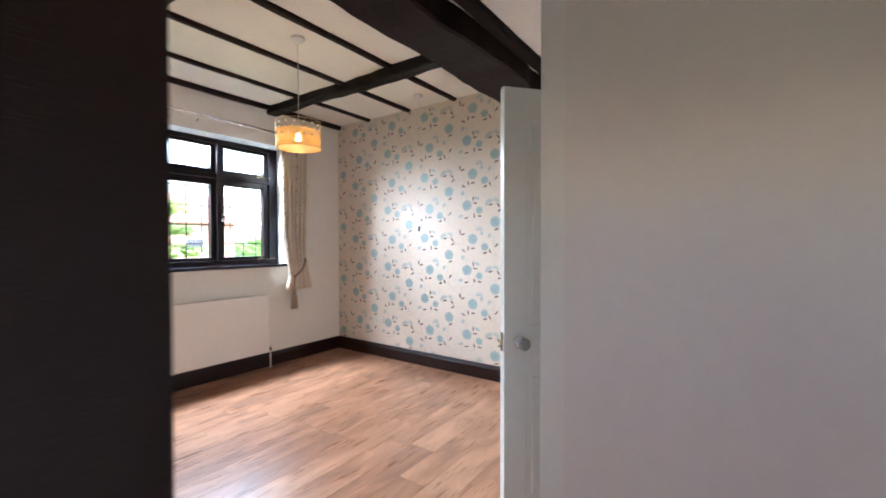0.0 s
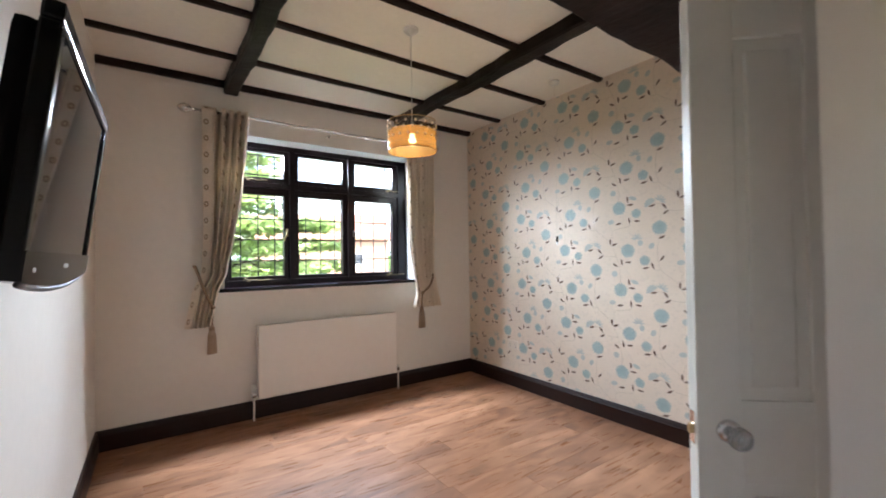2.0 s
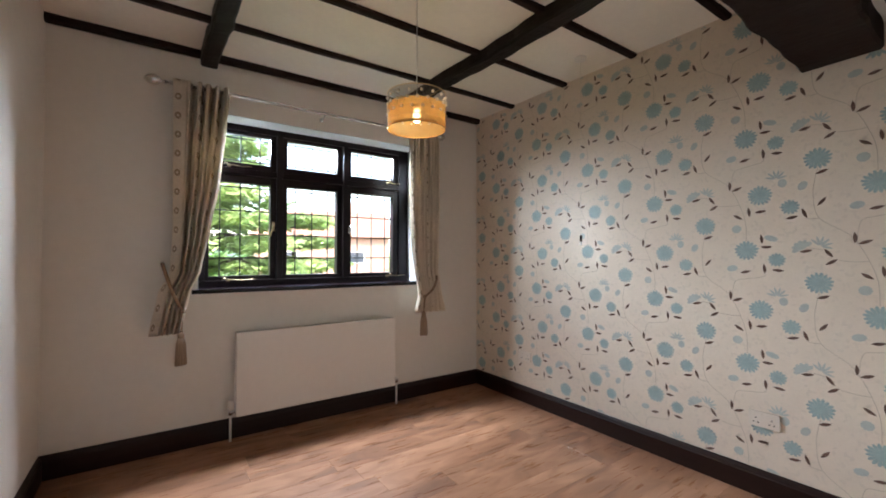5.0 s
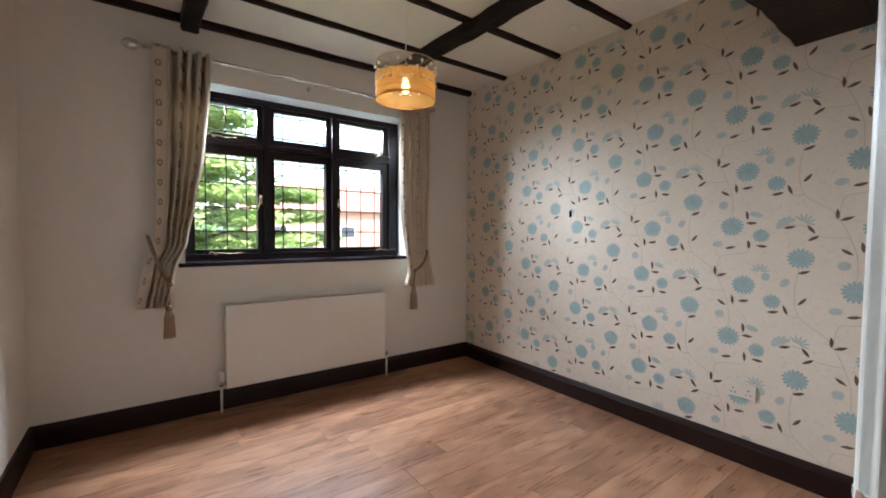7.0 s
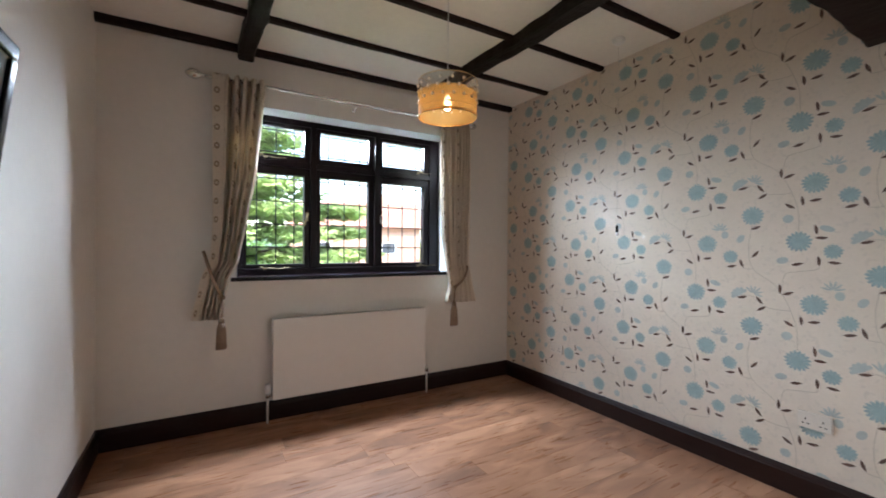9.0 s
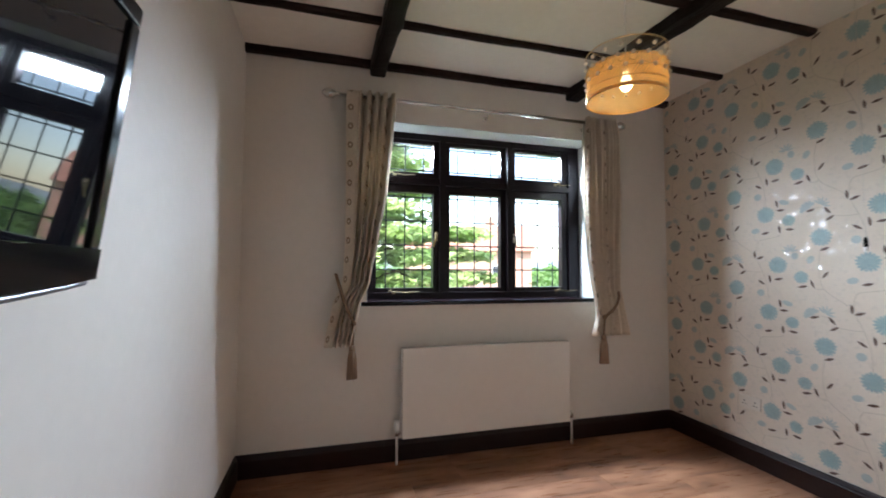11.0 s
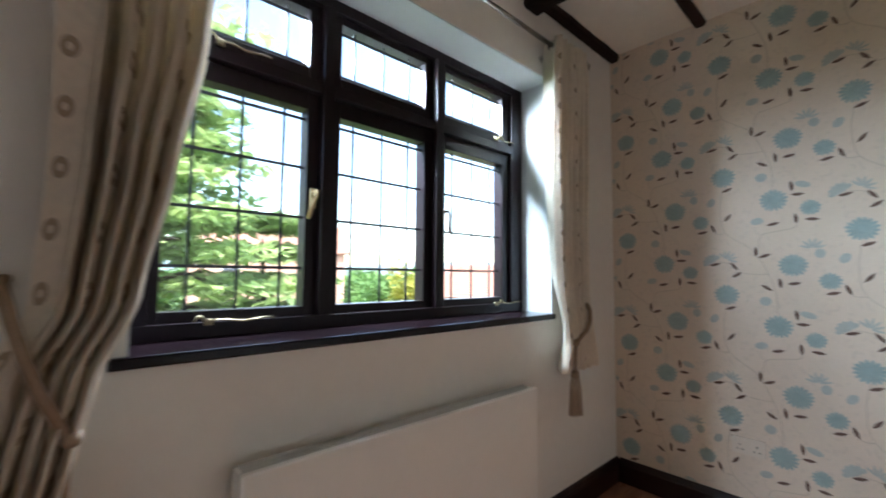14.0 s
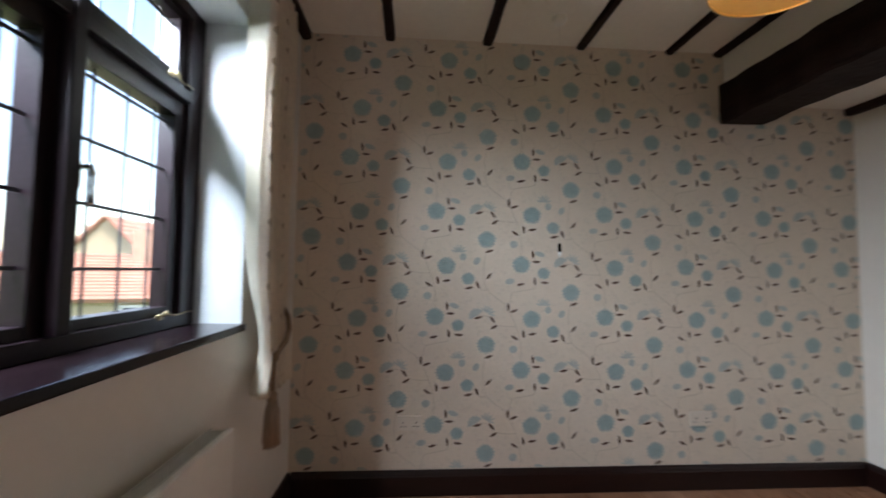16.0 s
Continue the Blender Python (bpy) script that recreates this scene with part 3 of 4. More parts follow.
# ---- radiator ----
def radiator():
    r = base("radiator", (-4.66, 3.085, 0.18))
    y0, y1, h = -0.645, 0.642, 0.604
    part("front_panel", boxed(0.022, 0.044, y0, y1, 0, h, bevel=0.006), M_RAD, r)
    part("back_panel", boxed(-0.050, -0.034, y0 + 0.02, y1 - 0.02, 0.01, h - 0.01, bevel=0.005), M_RAD, r)
    for y in (y0, y1 - 0.012):
        part("end_cover", boxed(-0.036, 0.022, y, y + 0.012, 0.01, h - 0.004, bevel=0.003), M_RAD, r)
    bm = bmesh.new()
    n = 150
    for i in range(n):
        y = y0 + 0.015 + (y1 - y0 - 0.03) * i / n
        box(bm, -0.034, 0.020, y, y + 0.0055, h - 0.012, h - 0.004)
    box(bm, -0.036, -0.030, y0, y1, h - 0.016, h - 0.002)
    box(bm, 0.016, 0.0225, y0, y1, h - 0.016, h - 0.002)
    part("top_grille", bm, M_GRILLE, r, "slotted grey grille")
    bm = bmesh.new()
    for i in range(40):
        y = y0 + 0.03 + (y1 - y0 - 0.06) * i / 40
        box(bm, -0.033, 0.021, y, y + 0.004, 0.03, h - 0.03)
    part("fins", bm, M_RAD, r)
    for y, s in ((-0.675, 1), (0.678, -1)):
        bm = bmesh.new()
        tube(bm, [(0.0, y, -0.179), (0.0, y, 0.02)], 0.0085, 10)
        part("pipe", bm, M_PLASTIC, r, "white painted pipe", True)
        bm = bmesh.new()
        tube(bm, [(0.0, y, 0.03), (0.0, y + s * 0.035, 0.03)], 0.011, 10)
        lathe(bm, ((0, 0.012), (0.013, 0.012), (0.014, 0.045), (0, 0.046)), 12, Matrix.Translation((0, y, 0)))
        v = part("valve", bm, M_CHROME, r, "chrome valve", True)
        bm = bmesh.new()
        if s > 0:
            lathe(bm, ((0, 0.045), (0.017, 0.046), (0.021, 0.06), (0.021, 0.105), (0.017, 0.118), (0, 0.12)), 16, Matrix.Translation((0, y, 0)))
        else:
            lathe(bm, ((0, 0.045), (0.011, 0.046), (0.011, 0.066), (0, 0.068)), 12, Matrix.Translation((0, y, 0)))
        part("valve_cap", bm, M_PLASTIC, v, "white plastic cap", True)
    for y in (-0.4, 0.4):
        part("bracket", boxed(-0.069, -0.048, y, y + 0.03, 0.1, 0.5), M_RAD, r)
    return tagged(r, "white flat-fronted double panel radiator below the window", "radiator")


radiator()


# ---- sockets ----
def socket(x, z, label):
    s = base("wall_socket", (x, YN, z))
    part("plate", boxed(-0.073, 0.073, -0.011, 0.0, -0.043, 0.043, bevel=0.003), M_SOCKET, s)
    for k in (-0.037, 0.037):
        bm = bmesh.new()
        for dx, dz, w, h in ((0, 0.012, 0.003, 0.004), (-0.011, -0.012, 0.004, 0.0025), (0.011, -0.012, 0.004, 0.0025)):
            box(bm, k + dx - w, k + dx + w, -0.0118, -0.0112, dz - h - 0.006, dz + h - 0.006)
        part("pin_holes", bm, M_BLACK, s)
        part("switch", boxed(k * 0.35 - 0.006, k * 0.35 + 0.006, -0.014, -0.010, 0.012, 0.030, bevel=0.0015), M_SOCKET, s)
    return tagged(s, label, "socket", "wall sockets")


socket(-4.025, 0.420, "white double wall socket near the corner")
socket(-2.205, 0.428, "white double wall socket above the skirting")


# ---- ceiling pull switch ----
def pull_switch():
    p = base("pull_switch", (-3.205, 4.48, ZC))
    bm = bmesh.new()
    lathe(bm, ((0, 0), (0.042, 0), (0.043, -0.012), (0.036, -0.026), (0.014, -0.034), (0, -0.034)), 24)
    part("ceiling_rose", bm, M_PLASTIC, p, "", True)
    bm = bmesh.new()
    tube(bm, [(0, 0, -0.03), (0, 0, -1.30)], 0.0009, 6)
    part("cord", bm, M_CORD, p)
    bm = bmesh.new()
    lathe(bm, ((0, -1.295), (0.006, -1.297), (0.0085, -1.31), (0.009, -1.345), (0.0, -1.346)), 14)
    part("toggle", bm, M_BLACK, p, "dark pull toggle", True)
    bm = bmesh.new()
    lathe(bm, ((0, -1.344), (0.009, -1.345), (0.009, -1.36), (0.006, -1.37), (0, -1.371)), 14)
    part("toggle_tip", bm, M_PLASTIC, p, "white tip", True)
    return tagged(p, "white ceiling pull-cord switch with dark toggle", "pull switch")


pull_switch()


# ---- pendant lamp ----
def pendant():
    p = base("pendant_lamp", (-3.183, 3.076, ZC))
    bm = bmesh.new()
    lathe(bm, ((0, 0), (0.047, 0), (0.048, -0.012), (0.040, -0.024), (0.016, -0.032), (0.010, -0.045), (0, -0.045)), 28)
    part("ceiling_rose", bm, M_PLASTIC, p, "white ceiling rose", True)
    bm = bmesh.new()
    tube(bm, [(0, 0, -0.04), (0.001, 0, -0.35), (0, 0, -0.62)], 0.0032, 8)
    part("flex", bm, M_PLASTIC, p, "white flex", True)
    bm = bmesh.new()
    lathe(bm, ((0, -0.605), (0.012, -0.61), (0.020, -0.625), (0.020, -0.665), (0.017, -0.675), (0, -0.675)), 18)
    part("lamp_holder", bm, M_PLASTIC, p, "", True)
    bm = bmesh.new()
    lathe(bm, ((0, -0.672), (0.011, -0.674), (0.013, -0.69), (0.021, -0.71), (0.021, -0.730), (0.013, -0.744), (0, -0.748)), 18)
    part("bulb", bm, M_BULB, p, "lit warm bulb", True)
    R, zt, zb = 0.152, -0.600, -0.785
    shade = base("shade")
    shade.parent = p
    # lower fabric band
    n = 96
    bm = bmesh.new()
    for i in range(n):
        a, b = 2 * math.pi * i / n, 2 * math.pi * (i + 1) / n
        for r in (R, R - 0.0015):
            q = [bm.verts.new((r * math.cos(t), r * math.sin(t), z)) for t, z in ((a, zb), (b, zb), (b, -0.774), (a, -0.774))]
            bm.faces.new(q if r == R else q[::-1])
    part("solid_band", bm, M_SHADE, shade, "amber glowing band", True)
    # pierced lattice above it
    bm = bmesh.new()
    z0, z1 = -0.774, -0.662
    for k in range(72):
        for s in (-1, 1):
            pts = []
            for j in range(7):
                t = 2 * math.pi * k / 72 + s * j / 6 * 2 * math.pi * 6 / 72
                z = z0 + (z1 - z0) * j / 6
                pts.append((R * math.cos(t), R * math.sin(t), z))
            for a, b in zip(pts, pts[1:]):
                a, b = Vector(a), Vector(b)
                d = Vector((0, 0, 1)).cross(a).normalized() * 0.0024
                up = Vector((0, 0, 0.0010))
                vs = [bm.verts.new(v) for v in (a - d, a + d, b + d + up, b - d + up)]
                bm.faces.new(vs)
    part("pierced_band", bm, M_SHADE, shade, "pierced gold lattice band")
    for z in (-0.662, -0.706, -0.745, -0.774):
        bm = bmesh.new()
        tube(bm, [(R * math.cos(2 * math.pi * i / 64), R * math.sin(2 * math.pi * i / 64), z) for i in range(64)], 0.0018, 6, True)
        part("gold_hoop", bm, M_WIRE, shade, "", True)
    for k in range(24):
        bm = bmesh.new()
        t = 2 * math.pi * k / 24
        c = Vector((R * math.cos(t), R * math.sin(t), -0.680))
        d = Vector((-math.sin(t), math.cos(t), 0))
        tube(bm, [c + d * 0.013 * math.cos(2 * math.pi * i / 12) + Vector((0, 0, 0.013 * math.sin(2 * math.pi * i / 12))) for i in range(12)], 0.0022, 5, True)
        part("gold_ring", bm, M_WIRE, shade, "", True)
    # sheer top band
    bm = bmesh.new()
    lathe(bm, ((R - 0.002, zb + 0.003), (R - 0.002, -0.668)), n)
    part("backing_band", bm, M_SHEER, shade, "amber tinted backing", True)
    bm = bmesh.new()
    lathe(bm, ((R - 0.002, -0.668), (R - 0.001, zt)), n)
    part("sheer_band", bm, M_SHEERTOP, shade, "sheer tinted upper band", True)
    bm = bmesh.new()
    for z in (zt, zb):
        tube(bm, [(R * math.cos(2 * math.pi * i / 64), R * math.sin(2 * math.pi * i / 64), z) for i in range(64)], 0.0022, 6, True)
    for k in range(3):
        t = 2 * math.pi * k / 3 + 0.4
        tube(bm, [(0.02 * math.cos(t), 0.02 * math.sin(t), -0.640), (R * math.cos(t), R * math.sin(t), zt)], 0.0017, 6)
    tube(bm, [(0.021 * math.cos(2 * math.pi * i / 20), 0.021 * math.sin(2 * math.pi * i / 20), -0.632) for i in range(20)], 0.002, 6, True)
    part("wire_frame", bm, M_WIRE, shade, "gilt wire frame", True)
    for z, m in ((-0.628, 16), (-0.662, 18), (-0.706, 18)):
        for k in range(m):
            t = 2 * math.pi * (k + (0.5 if z == -0.662 else 0)) / m
            bm = bmesh.new()
            bmesh.ops.create_uvsphere(bm, u_segments=8, v_segments=6, radius=0.0082)
            b = part("bead", bm, M_BEAD, shade)
            b.location = ((R + 0.002) * math.cos(t), (R + 0.002) * math.sin(t), z)
    return tagged(p, "lit pendant lamp with beaded gold and sheer drum shade", "pendant lamp")


pendant()


# ---- curtains ----
def pole():
    p = base("curtain_pole", (-4.64, 3.08, 2.505))
    bm = bmesh.new()
    tube(bm, [(0, -1.09, 0), (0, 1.09, 0)], 0.0115, 14)
    part("rod", bm, M_CHROME, p, "slim brushed chrome rod", True)
    for s in (-1, 1):
        bm = bmesh.new()
        m = Matrix.Translation((0, s * 1.085, 0)) @ Matrix.Rotation(radians(-90 * s), 4, "X")
        lathe(bm, ((0, 0), (0.014, 0.002), (0.015, 0.012), (0.010, 0.016), (0.010, 0.022), (0.027, 0.036), (0.036, 0.062), (0.030, 0.090), (0.013, 0.112), (0, 0.118)), 20, m)
        part("finial", bm, M_CHROME, p, "bud-shaped silver finial", True)
    for y in (-0.86, 0.0, 0.86):
        bm = bmesh.new()
        tube(bm, [(-0.09, y, -0.03), (-0.03, y, -0.03), (0, y, -0.012)], 0.006, 8)
        lathe(bm, ((0, 0), (0.018, 0), (0.016, 0.008), (0, 0.009)), 16, Matrix.Translation((-0.09, y, -0.03)) @ Matrix.Rotation(radians(90), 4, "Y"))
        tube(bm, [(0.013 * math.cos(t), y, 0.013 * math.sin(t)) for t in [2 * math.pi * i / 14 for i in range(14)]], 0.004, 6, True)
        part("bracket", bm, M_CHROME, p, "", True)
    return tagged(p, "slim chrome curtain pole with bud finials", "curtain pole")


pole()


def smooth(rows, z):
    """A value between rows of (height, value), eased."""
    rows = sorted(rows)
    if z <= rows[0][0]:
        return rows[0][1]
    for (a, u), (b, v) in zip(rows, rows[1:]):
        if z <= b:
            t = (z - a) / (b - a)
            t = t * t * (3 - 2 * t) * 0.5 + t * 0.5
            return u + (v - u) * t
    return rows[-1][1]


def curtain(outer, inner, folds, flat, side, ztop, zbot, label, hook, knot, tail, depth):
    """A tied-back curtain: outer and inner edges by height, folds across, a flat hem at the outer or inner edge."""
    c = base("curtain", (-4.645, 0, 0))
    nu, nv = 110, 56
    for layer, material, off, name in ((0, M_CLOTH, 0.0, "cloth"), (1, M_LINING, -0.008, "lining")):
        bm = bmesh.new()
        uvl = bm.loops.layers.uv.new("UVMap")
        grid, uvs = [], {}
        for j in range(nv + 1):
            z = ztop + (zbot - ztop) * j / nv
            o, i_ = smooth(outer, z), smooth(inner, z)
            gather = smooth(depth, z)
            row = []
            for i in range(nu + 1):
                u = i / nu
                y = o + (i_ - o) * u
                w = 1.0 if u > flat else u / flat * 0.35
                ph = 2 * math.pi * folds * max(0.0, (u - flat)) / (1 - flat)
                x = gather * w * (0.62 * math.sin(ph + 0.3 * math.sin(z * 1.7)) + 0.24 * math.sin(2 * ph + 0.9) + 0.12 * math.sin(3.3 * ph + z * 1.3)) + 0.018
                if flat > 0.1 and z > 1.25:
                    x -= 0.075 * math.exp(-((u - flat - 0.09) / 0.06) ** 2) * min(1, (z - 1.25) * 2)
                x += 0.010 * noise.noise((y * 6, z * 2.2, side * 3.0)) + smooth(((zbot, 0.012), (1.0, 0.02), (1.3, 0.0), (ztop, 0.0)), z)
                y += 0.004 * math.cos(ph)
                x = max(x, -0.068)
                v = bm.verts.new((x + off, y, z))
                uvs[v] = ((u * 0.33 + 0.072 if u < flat else flat * 0.33 + 0.072 + (u - flat) * 0.6) if side < 0 else (u - 0.92) * 0.42 + 0.1, z - 0.0315)
                row.append(v)
            grid.append(row)
        for a, b in zip(grid, grid[1:]):
            for i in range(nu):
                f = bm.faces.new((a[i], a[i + 1], b[i + 1], b[i]) if side < 0 else (a[i], b[i], b[i + 1], a[i + 1]))
                for lp in f.loops:
                    lp[uvl].uv = uvs[lp.vert]
        ob = part(name, bm, material, c, "" if not layer else "cream lining", True)
        so = ob.modifiers.new("thickness", "SOLIDIFY")
        so.thickness = 0.003
    # eyelets on the pole
    for k in range(5):
        y = smooth(outer, ztop) + (smooth(inner, ztop) - smooth(outer, ztop)) * (0.12 + 0.19 * k)
        bm = bmesh.new()
        tube(bm, [(0.021 * math.cos(t), y + 0.006 * math.cos(t), 2.505 + 0.021 * math.sin(t)) for t in [2 * math.pi * i / 18 for i in range(18)]], 0.004, 6, True)
        part("eyelet", bm, M_CHROME, c, "silver eyelet ring", True)
    tagged(c, label, "curtain", "pair of curtains")
    # rope tie with tassel
    t = base("curtain_tieback", (-4.645, 0, 0))
    bm = bmesh.new()
    h, k = Vector(hook), Vector(knot)
    pts = [Vector((-0.075, h.y, h.z)), h + Vector((0.02, 0, 0))]
    for s in (0.2, 0.4, 0.6, 0.8, 1.0):
        pts.append(h.lerp(k, s) + Vector((0.045 * math.sin(math.pi * min(1, s + 0.1)) + 0.03, 0, -0.03 * math.sin(math.pi * s))))
    tube(bm, pts, 0.011, 10)
    for s in range(26):
        f = s / 25 * (len(pts) - 1.001)
        q = pts[int(f)].lerp(pts[int(f) + 1], f - int(f))
        lathe(bm, ((0, -0.004), (0.0128, 0), (0, 0.004)), 8, Matrix.Translation(q) @ Matrix.Rotation(0.5 + s, 4, "X"))
    part("rope", bm, M_ROPE, t, "twisted rope", True)
    e = pts[-1]
    bm = bmesh.new()
    tube(bm, [e, (e.x, tail[1] * 0.6 + e.y * 0.4, e.z * 0.6 + tail[2] * 0.4), (e.x, tail[1], tail[2] + 0.01)], 0.008, 8)
    lathe(bm, ((0, 0.02), (0.016, 0.014), (0.018, 0), (0.014, -0.012), (0, -0.014)), 12, Matrix.Translation(e))
    part("cord", bm, M_ROPE, t, "", True)
    bm = bmesh.new()
    m = Matrix.Translation((e.x, tail[1], tail[2]))
    lathe(bm, ((0, 0.022), (0.012, 0.020), (0.020, 0.008), (0.021, -0.008), (0.017, -0.022), (0.0, -0.024)), 16, m)
    part("tassel_head", bm, M_ROPE, t, "", True)
    bm = bmesh.new()
    for s in range(46):
        a, r = s * 2.399, 0.034 * math.sqrt((s + 0.5) / 46)
        x, y = r * math.cos(a), r * math.sin(a)
        tube(bm, [(e.x + x * 0.45, tail[1] + y * 0.45, tail[2] - 0.015), (e.x + x * 0.8, tail[1] + y * 0.8, tail[2] - 0.06), (e.x + x, tail[1] + y, tail[2] - 0.195 - 0.008 * math.sin(s * 5.1))], 0.0048, 5)
    part("tassel_skirt", bm, M_TASSEL, t, "striped thread skirt", True)
    tagged(t, "twisted taupe rope tieback with a long tassel", "tieback", "pair of tiebacks")


curtain(((2.53, 2.035), (2.0, 2.039), (1.53, 2.043), (1.23, 2.029), (1.09, 1.965), (0.82, 1.918)),
        ((2.53, 2.385), (2.25, 2.366), (1.86, 2.331), (1.54, 2.274), (1.245, 2.218), (1.075, 2.150), (0.96, 2.128), (0.82, 2.105)), 4.8, 0.25, -1, 2.535, 0.815,
        "oatmeal ringed eyelet curtain tied back beside the window", (0.0, 1.992, 1.285), (0.02, 2.108, 0.968), (0, 2.100, 0.81), ((0.81, 0.05), (1.05, 0.03), (1.4, 0.06), (2.5, 0.08)))
curtain(((2.53, 4.165), (2.38, 4.195), (1.89, 4.195), (1.5, 4.183), (1.2, 4.17), (1.03, 4.20), (0.82, 4.25)),
        ((2.53, 3.885), (2.43, 3.870), (1.77, 3.877), (1.49, 3.894), (1.27, 3.925), (1.05, 3.955), (0.97, 3.965), (0.83, 3.93)), 4.4, 0.0001, 1, 2.535, 0.815,
        "oatmeal eyelet curtain tied back near the papered wall", (0.0, 4.175, 1.18), (0.03, 4.02, 0.96), (0, 4.008, 0.805), ((0.81, 0.05), (1.05, 0.03), (1.4, 0.06), (2.5, 0.08)))


# ---- television ----
def television():
    t = base("television", (-2.265, 1.557, 1.302))
    W, H = 0.385, 0.482
    # local: x along the wall, y out of the screen, z up
    part("back_shell", boxed(-W + 0.02, W - 0.02, -0.070, -0.030, 0.03, H - 0.03, bevel=0.018), M_BLACK, t)
    part("back_bulge", boxed(-0.24, 0.24, -0.100, -0.070, 0.08, H - 0.10, bevel=0.012), M_BLACK, t)
    bm = bmesh.new()
    box(bm, -W, W, -0.032, 0.0, H - 0.034, H, bevel=0.006)
    box(bm, -W, -W + 0.032, -0.032, 0.0, 0.055, H - 0.034, bevel=0.005)
    box(bm, W - 0.032, W, -0.032, 0.0, 0.055, H - 0.034, bevel=0.005)
    part("bezel", bm, M_BLACKGLOSS, t, "glossy black surround")
    bm = bmesh.new()
    n = 24
    top, bot = [], []
    for i in range(n + 1):
        x = -W + 2 * W * i / n
        s = 1 - (2 * i / n - 1) ** 2
        for y in (-0.032, 0.002):
            top.append(bm.verts.new((x, y, 0.056)))
            bot.append(bm.verts.new((x, y, 0.006 - 0.020 * s)))
    for i in range(n):
        a = 2 * i
        bm.faces.new((top[a + 1], top[a + 3], bot[a + 3], bot[a + 1]))
        bm.faces.new((top[a + 2], top[a], bot[a], bot[a + 2]))
        bm.faces.new((bot[a], bot[a + 1], bot[a + 3], bot[a + 2]))
        bm.faces.new((top[a], top[a + 2], top[a + 3], top[a + 1]))
    bm.faces.new((top[0], top[1], bot[1], bot[0]))
    bm.faces.new((top[-1], top[-2], bot[-2], bot[-1]))
    bmesh.ops.recalc_face_normals(bm, faces=bm.faces)
    part("lower_bezel", bm, M_BLACKGLOSS, t, "bowed glossy black lower bezel")
    bm = bmesh.new()
    pts = [(-W + 0.02 + 2 * (W - 0.02) * i / n, -0.006, 0.000 - 0.022 * (1 - (2 * i / n - 1) ** 2)) for i in range(n + 1)]
    tube(bm, pts, 0.006, 8)
    part("trim_strip", bm, M_SILVER, t, "silver lower edge", True)
    part("screen", boxed(-W + 0.030, W - 0.030, -0.012, -0.006, 0.052, H - 0.030), M_SCREEN, t, "dark reflective screen")
    bm = bmesh.new()
    for k in range(7):
        box(bm, -0.030 + k * 0.0088, -0.0235 + k * 0.0088, 0.002, 0.0028, 0.024, 0.034)
    part("badge", bm, M_LOGO, t, "small pale badge bars")
    part("sticker", boxed(0.30, 0.325, 0.002, 0.0026, 0.020, 0.028), M_LOGO, t)
    part("wall_plate", boxed(-0.11, 0.11, -0.162, -0.150, 0.12, 0.34, bevel=0.003), M_BLACK, t)
    part("mount_arm", boxed(-0.03, 0.03, -0.150, -0.100, 0.16, 0.30, bevel=0.004), M_BLACK, t)
    for x in (-0.1, 0.1):
        part("mount_rail", boxed(x - 0.014, x + 0.014, -0.116, -0.098, 0.06, 0.40, bevel=0.002), M_BLACK, t)
    bm = bmesh.new()
    tube(bm, [(0.06, -0.085, 0.05), (0.10, -0.09, -0.01), (0.16, -0.10, -0.022), (0.20, -0.09, 0.02), (0.22, -0.085, 0.07)], 0.004, 8)
    part("cable", bm, M_BLACK, t, "", True)
    t.rotation_euler = (radians(-6.8), 0, 0)
    return tagged(t, "black flat-screen television tilted on a wall mount", "television")


television()


# ---- wallpaper print ----
TW, TH = 0.5335, 0.6461         # sideways step (with half a drop) and upright repeat
ORG = (-4.0997, 2.497)
PETALS = ((0, 0, 0.059, 16), (-0.250, -0.165, 0.060, 17), (0.217, -0.152, 0.060, 16), (-0.115, -0.242, 0.043, 13), (-0.175, 0.119, 0.041, 13))
OVALS = ((0.169, -0.026, 0.026, 0.024, 10), (0.145, -0.256, 0.029, 0.019, 12), (-0.061, -0.133, 0.027, 0.019, 55), (-0.147, -0.108, 0.021, 0.024, 0), (-0.200, 0.238, 0.034, 0.016, -18))
FANS = ((-0.174, -0.064, 0.040, 90, 75), (-0.060, 0.196, 0.050, 125, 85), (0.006, 0.210, 0.046, 60, 75))
LEAVES = ((-0.244, 0.235, 97), (-0.221, 0.191, 0), (-0.232, 0.069, 95), (-0.169, 0.062, -5), (0.212, -0.274, 12), (0.231, 0.068, 97), (-0.247, -0.255, 8), (-0.107, -0.298, 12),
          (-0.054, -0.280, -68), (0.017, -0.070, 20), (0.015, -0.224, 50), (0.135, 0.231, 92), (0.172, 0.209, 20), (-0.050, 0.167, 12), (0.039, 0.156, -52), (0.049, 0.110, 32), (0.177, 0.044, -32))
STEMS = (((0.0, -0.05), (-0.010, -0.10), (-0.019, -0.183), (0.002, -0.307), (0.106, -0.390), (0.149, -0.450), (0.185, -0.532), (0.213, -0.630), (0.217, -0.745)),
         ((0.075, -0.528), (0.134, -0.534), (0.185, -0.532)), ((0.142, -0.430), (0.158, -0.335), (0.209, -0.316), (0.297, -0.299), (0.302, -0.270)),
         ((-0.049, -0.308), (-0.020, -0.312), (0.005, -0.310)), ((-0.06, 0.180), (-0.015, 0.178), (0.03, 0.165), (0.05, 0.13)))


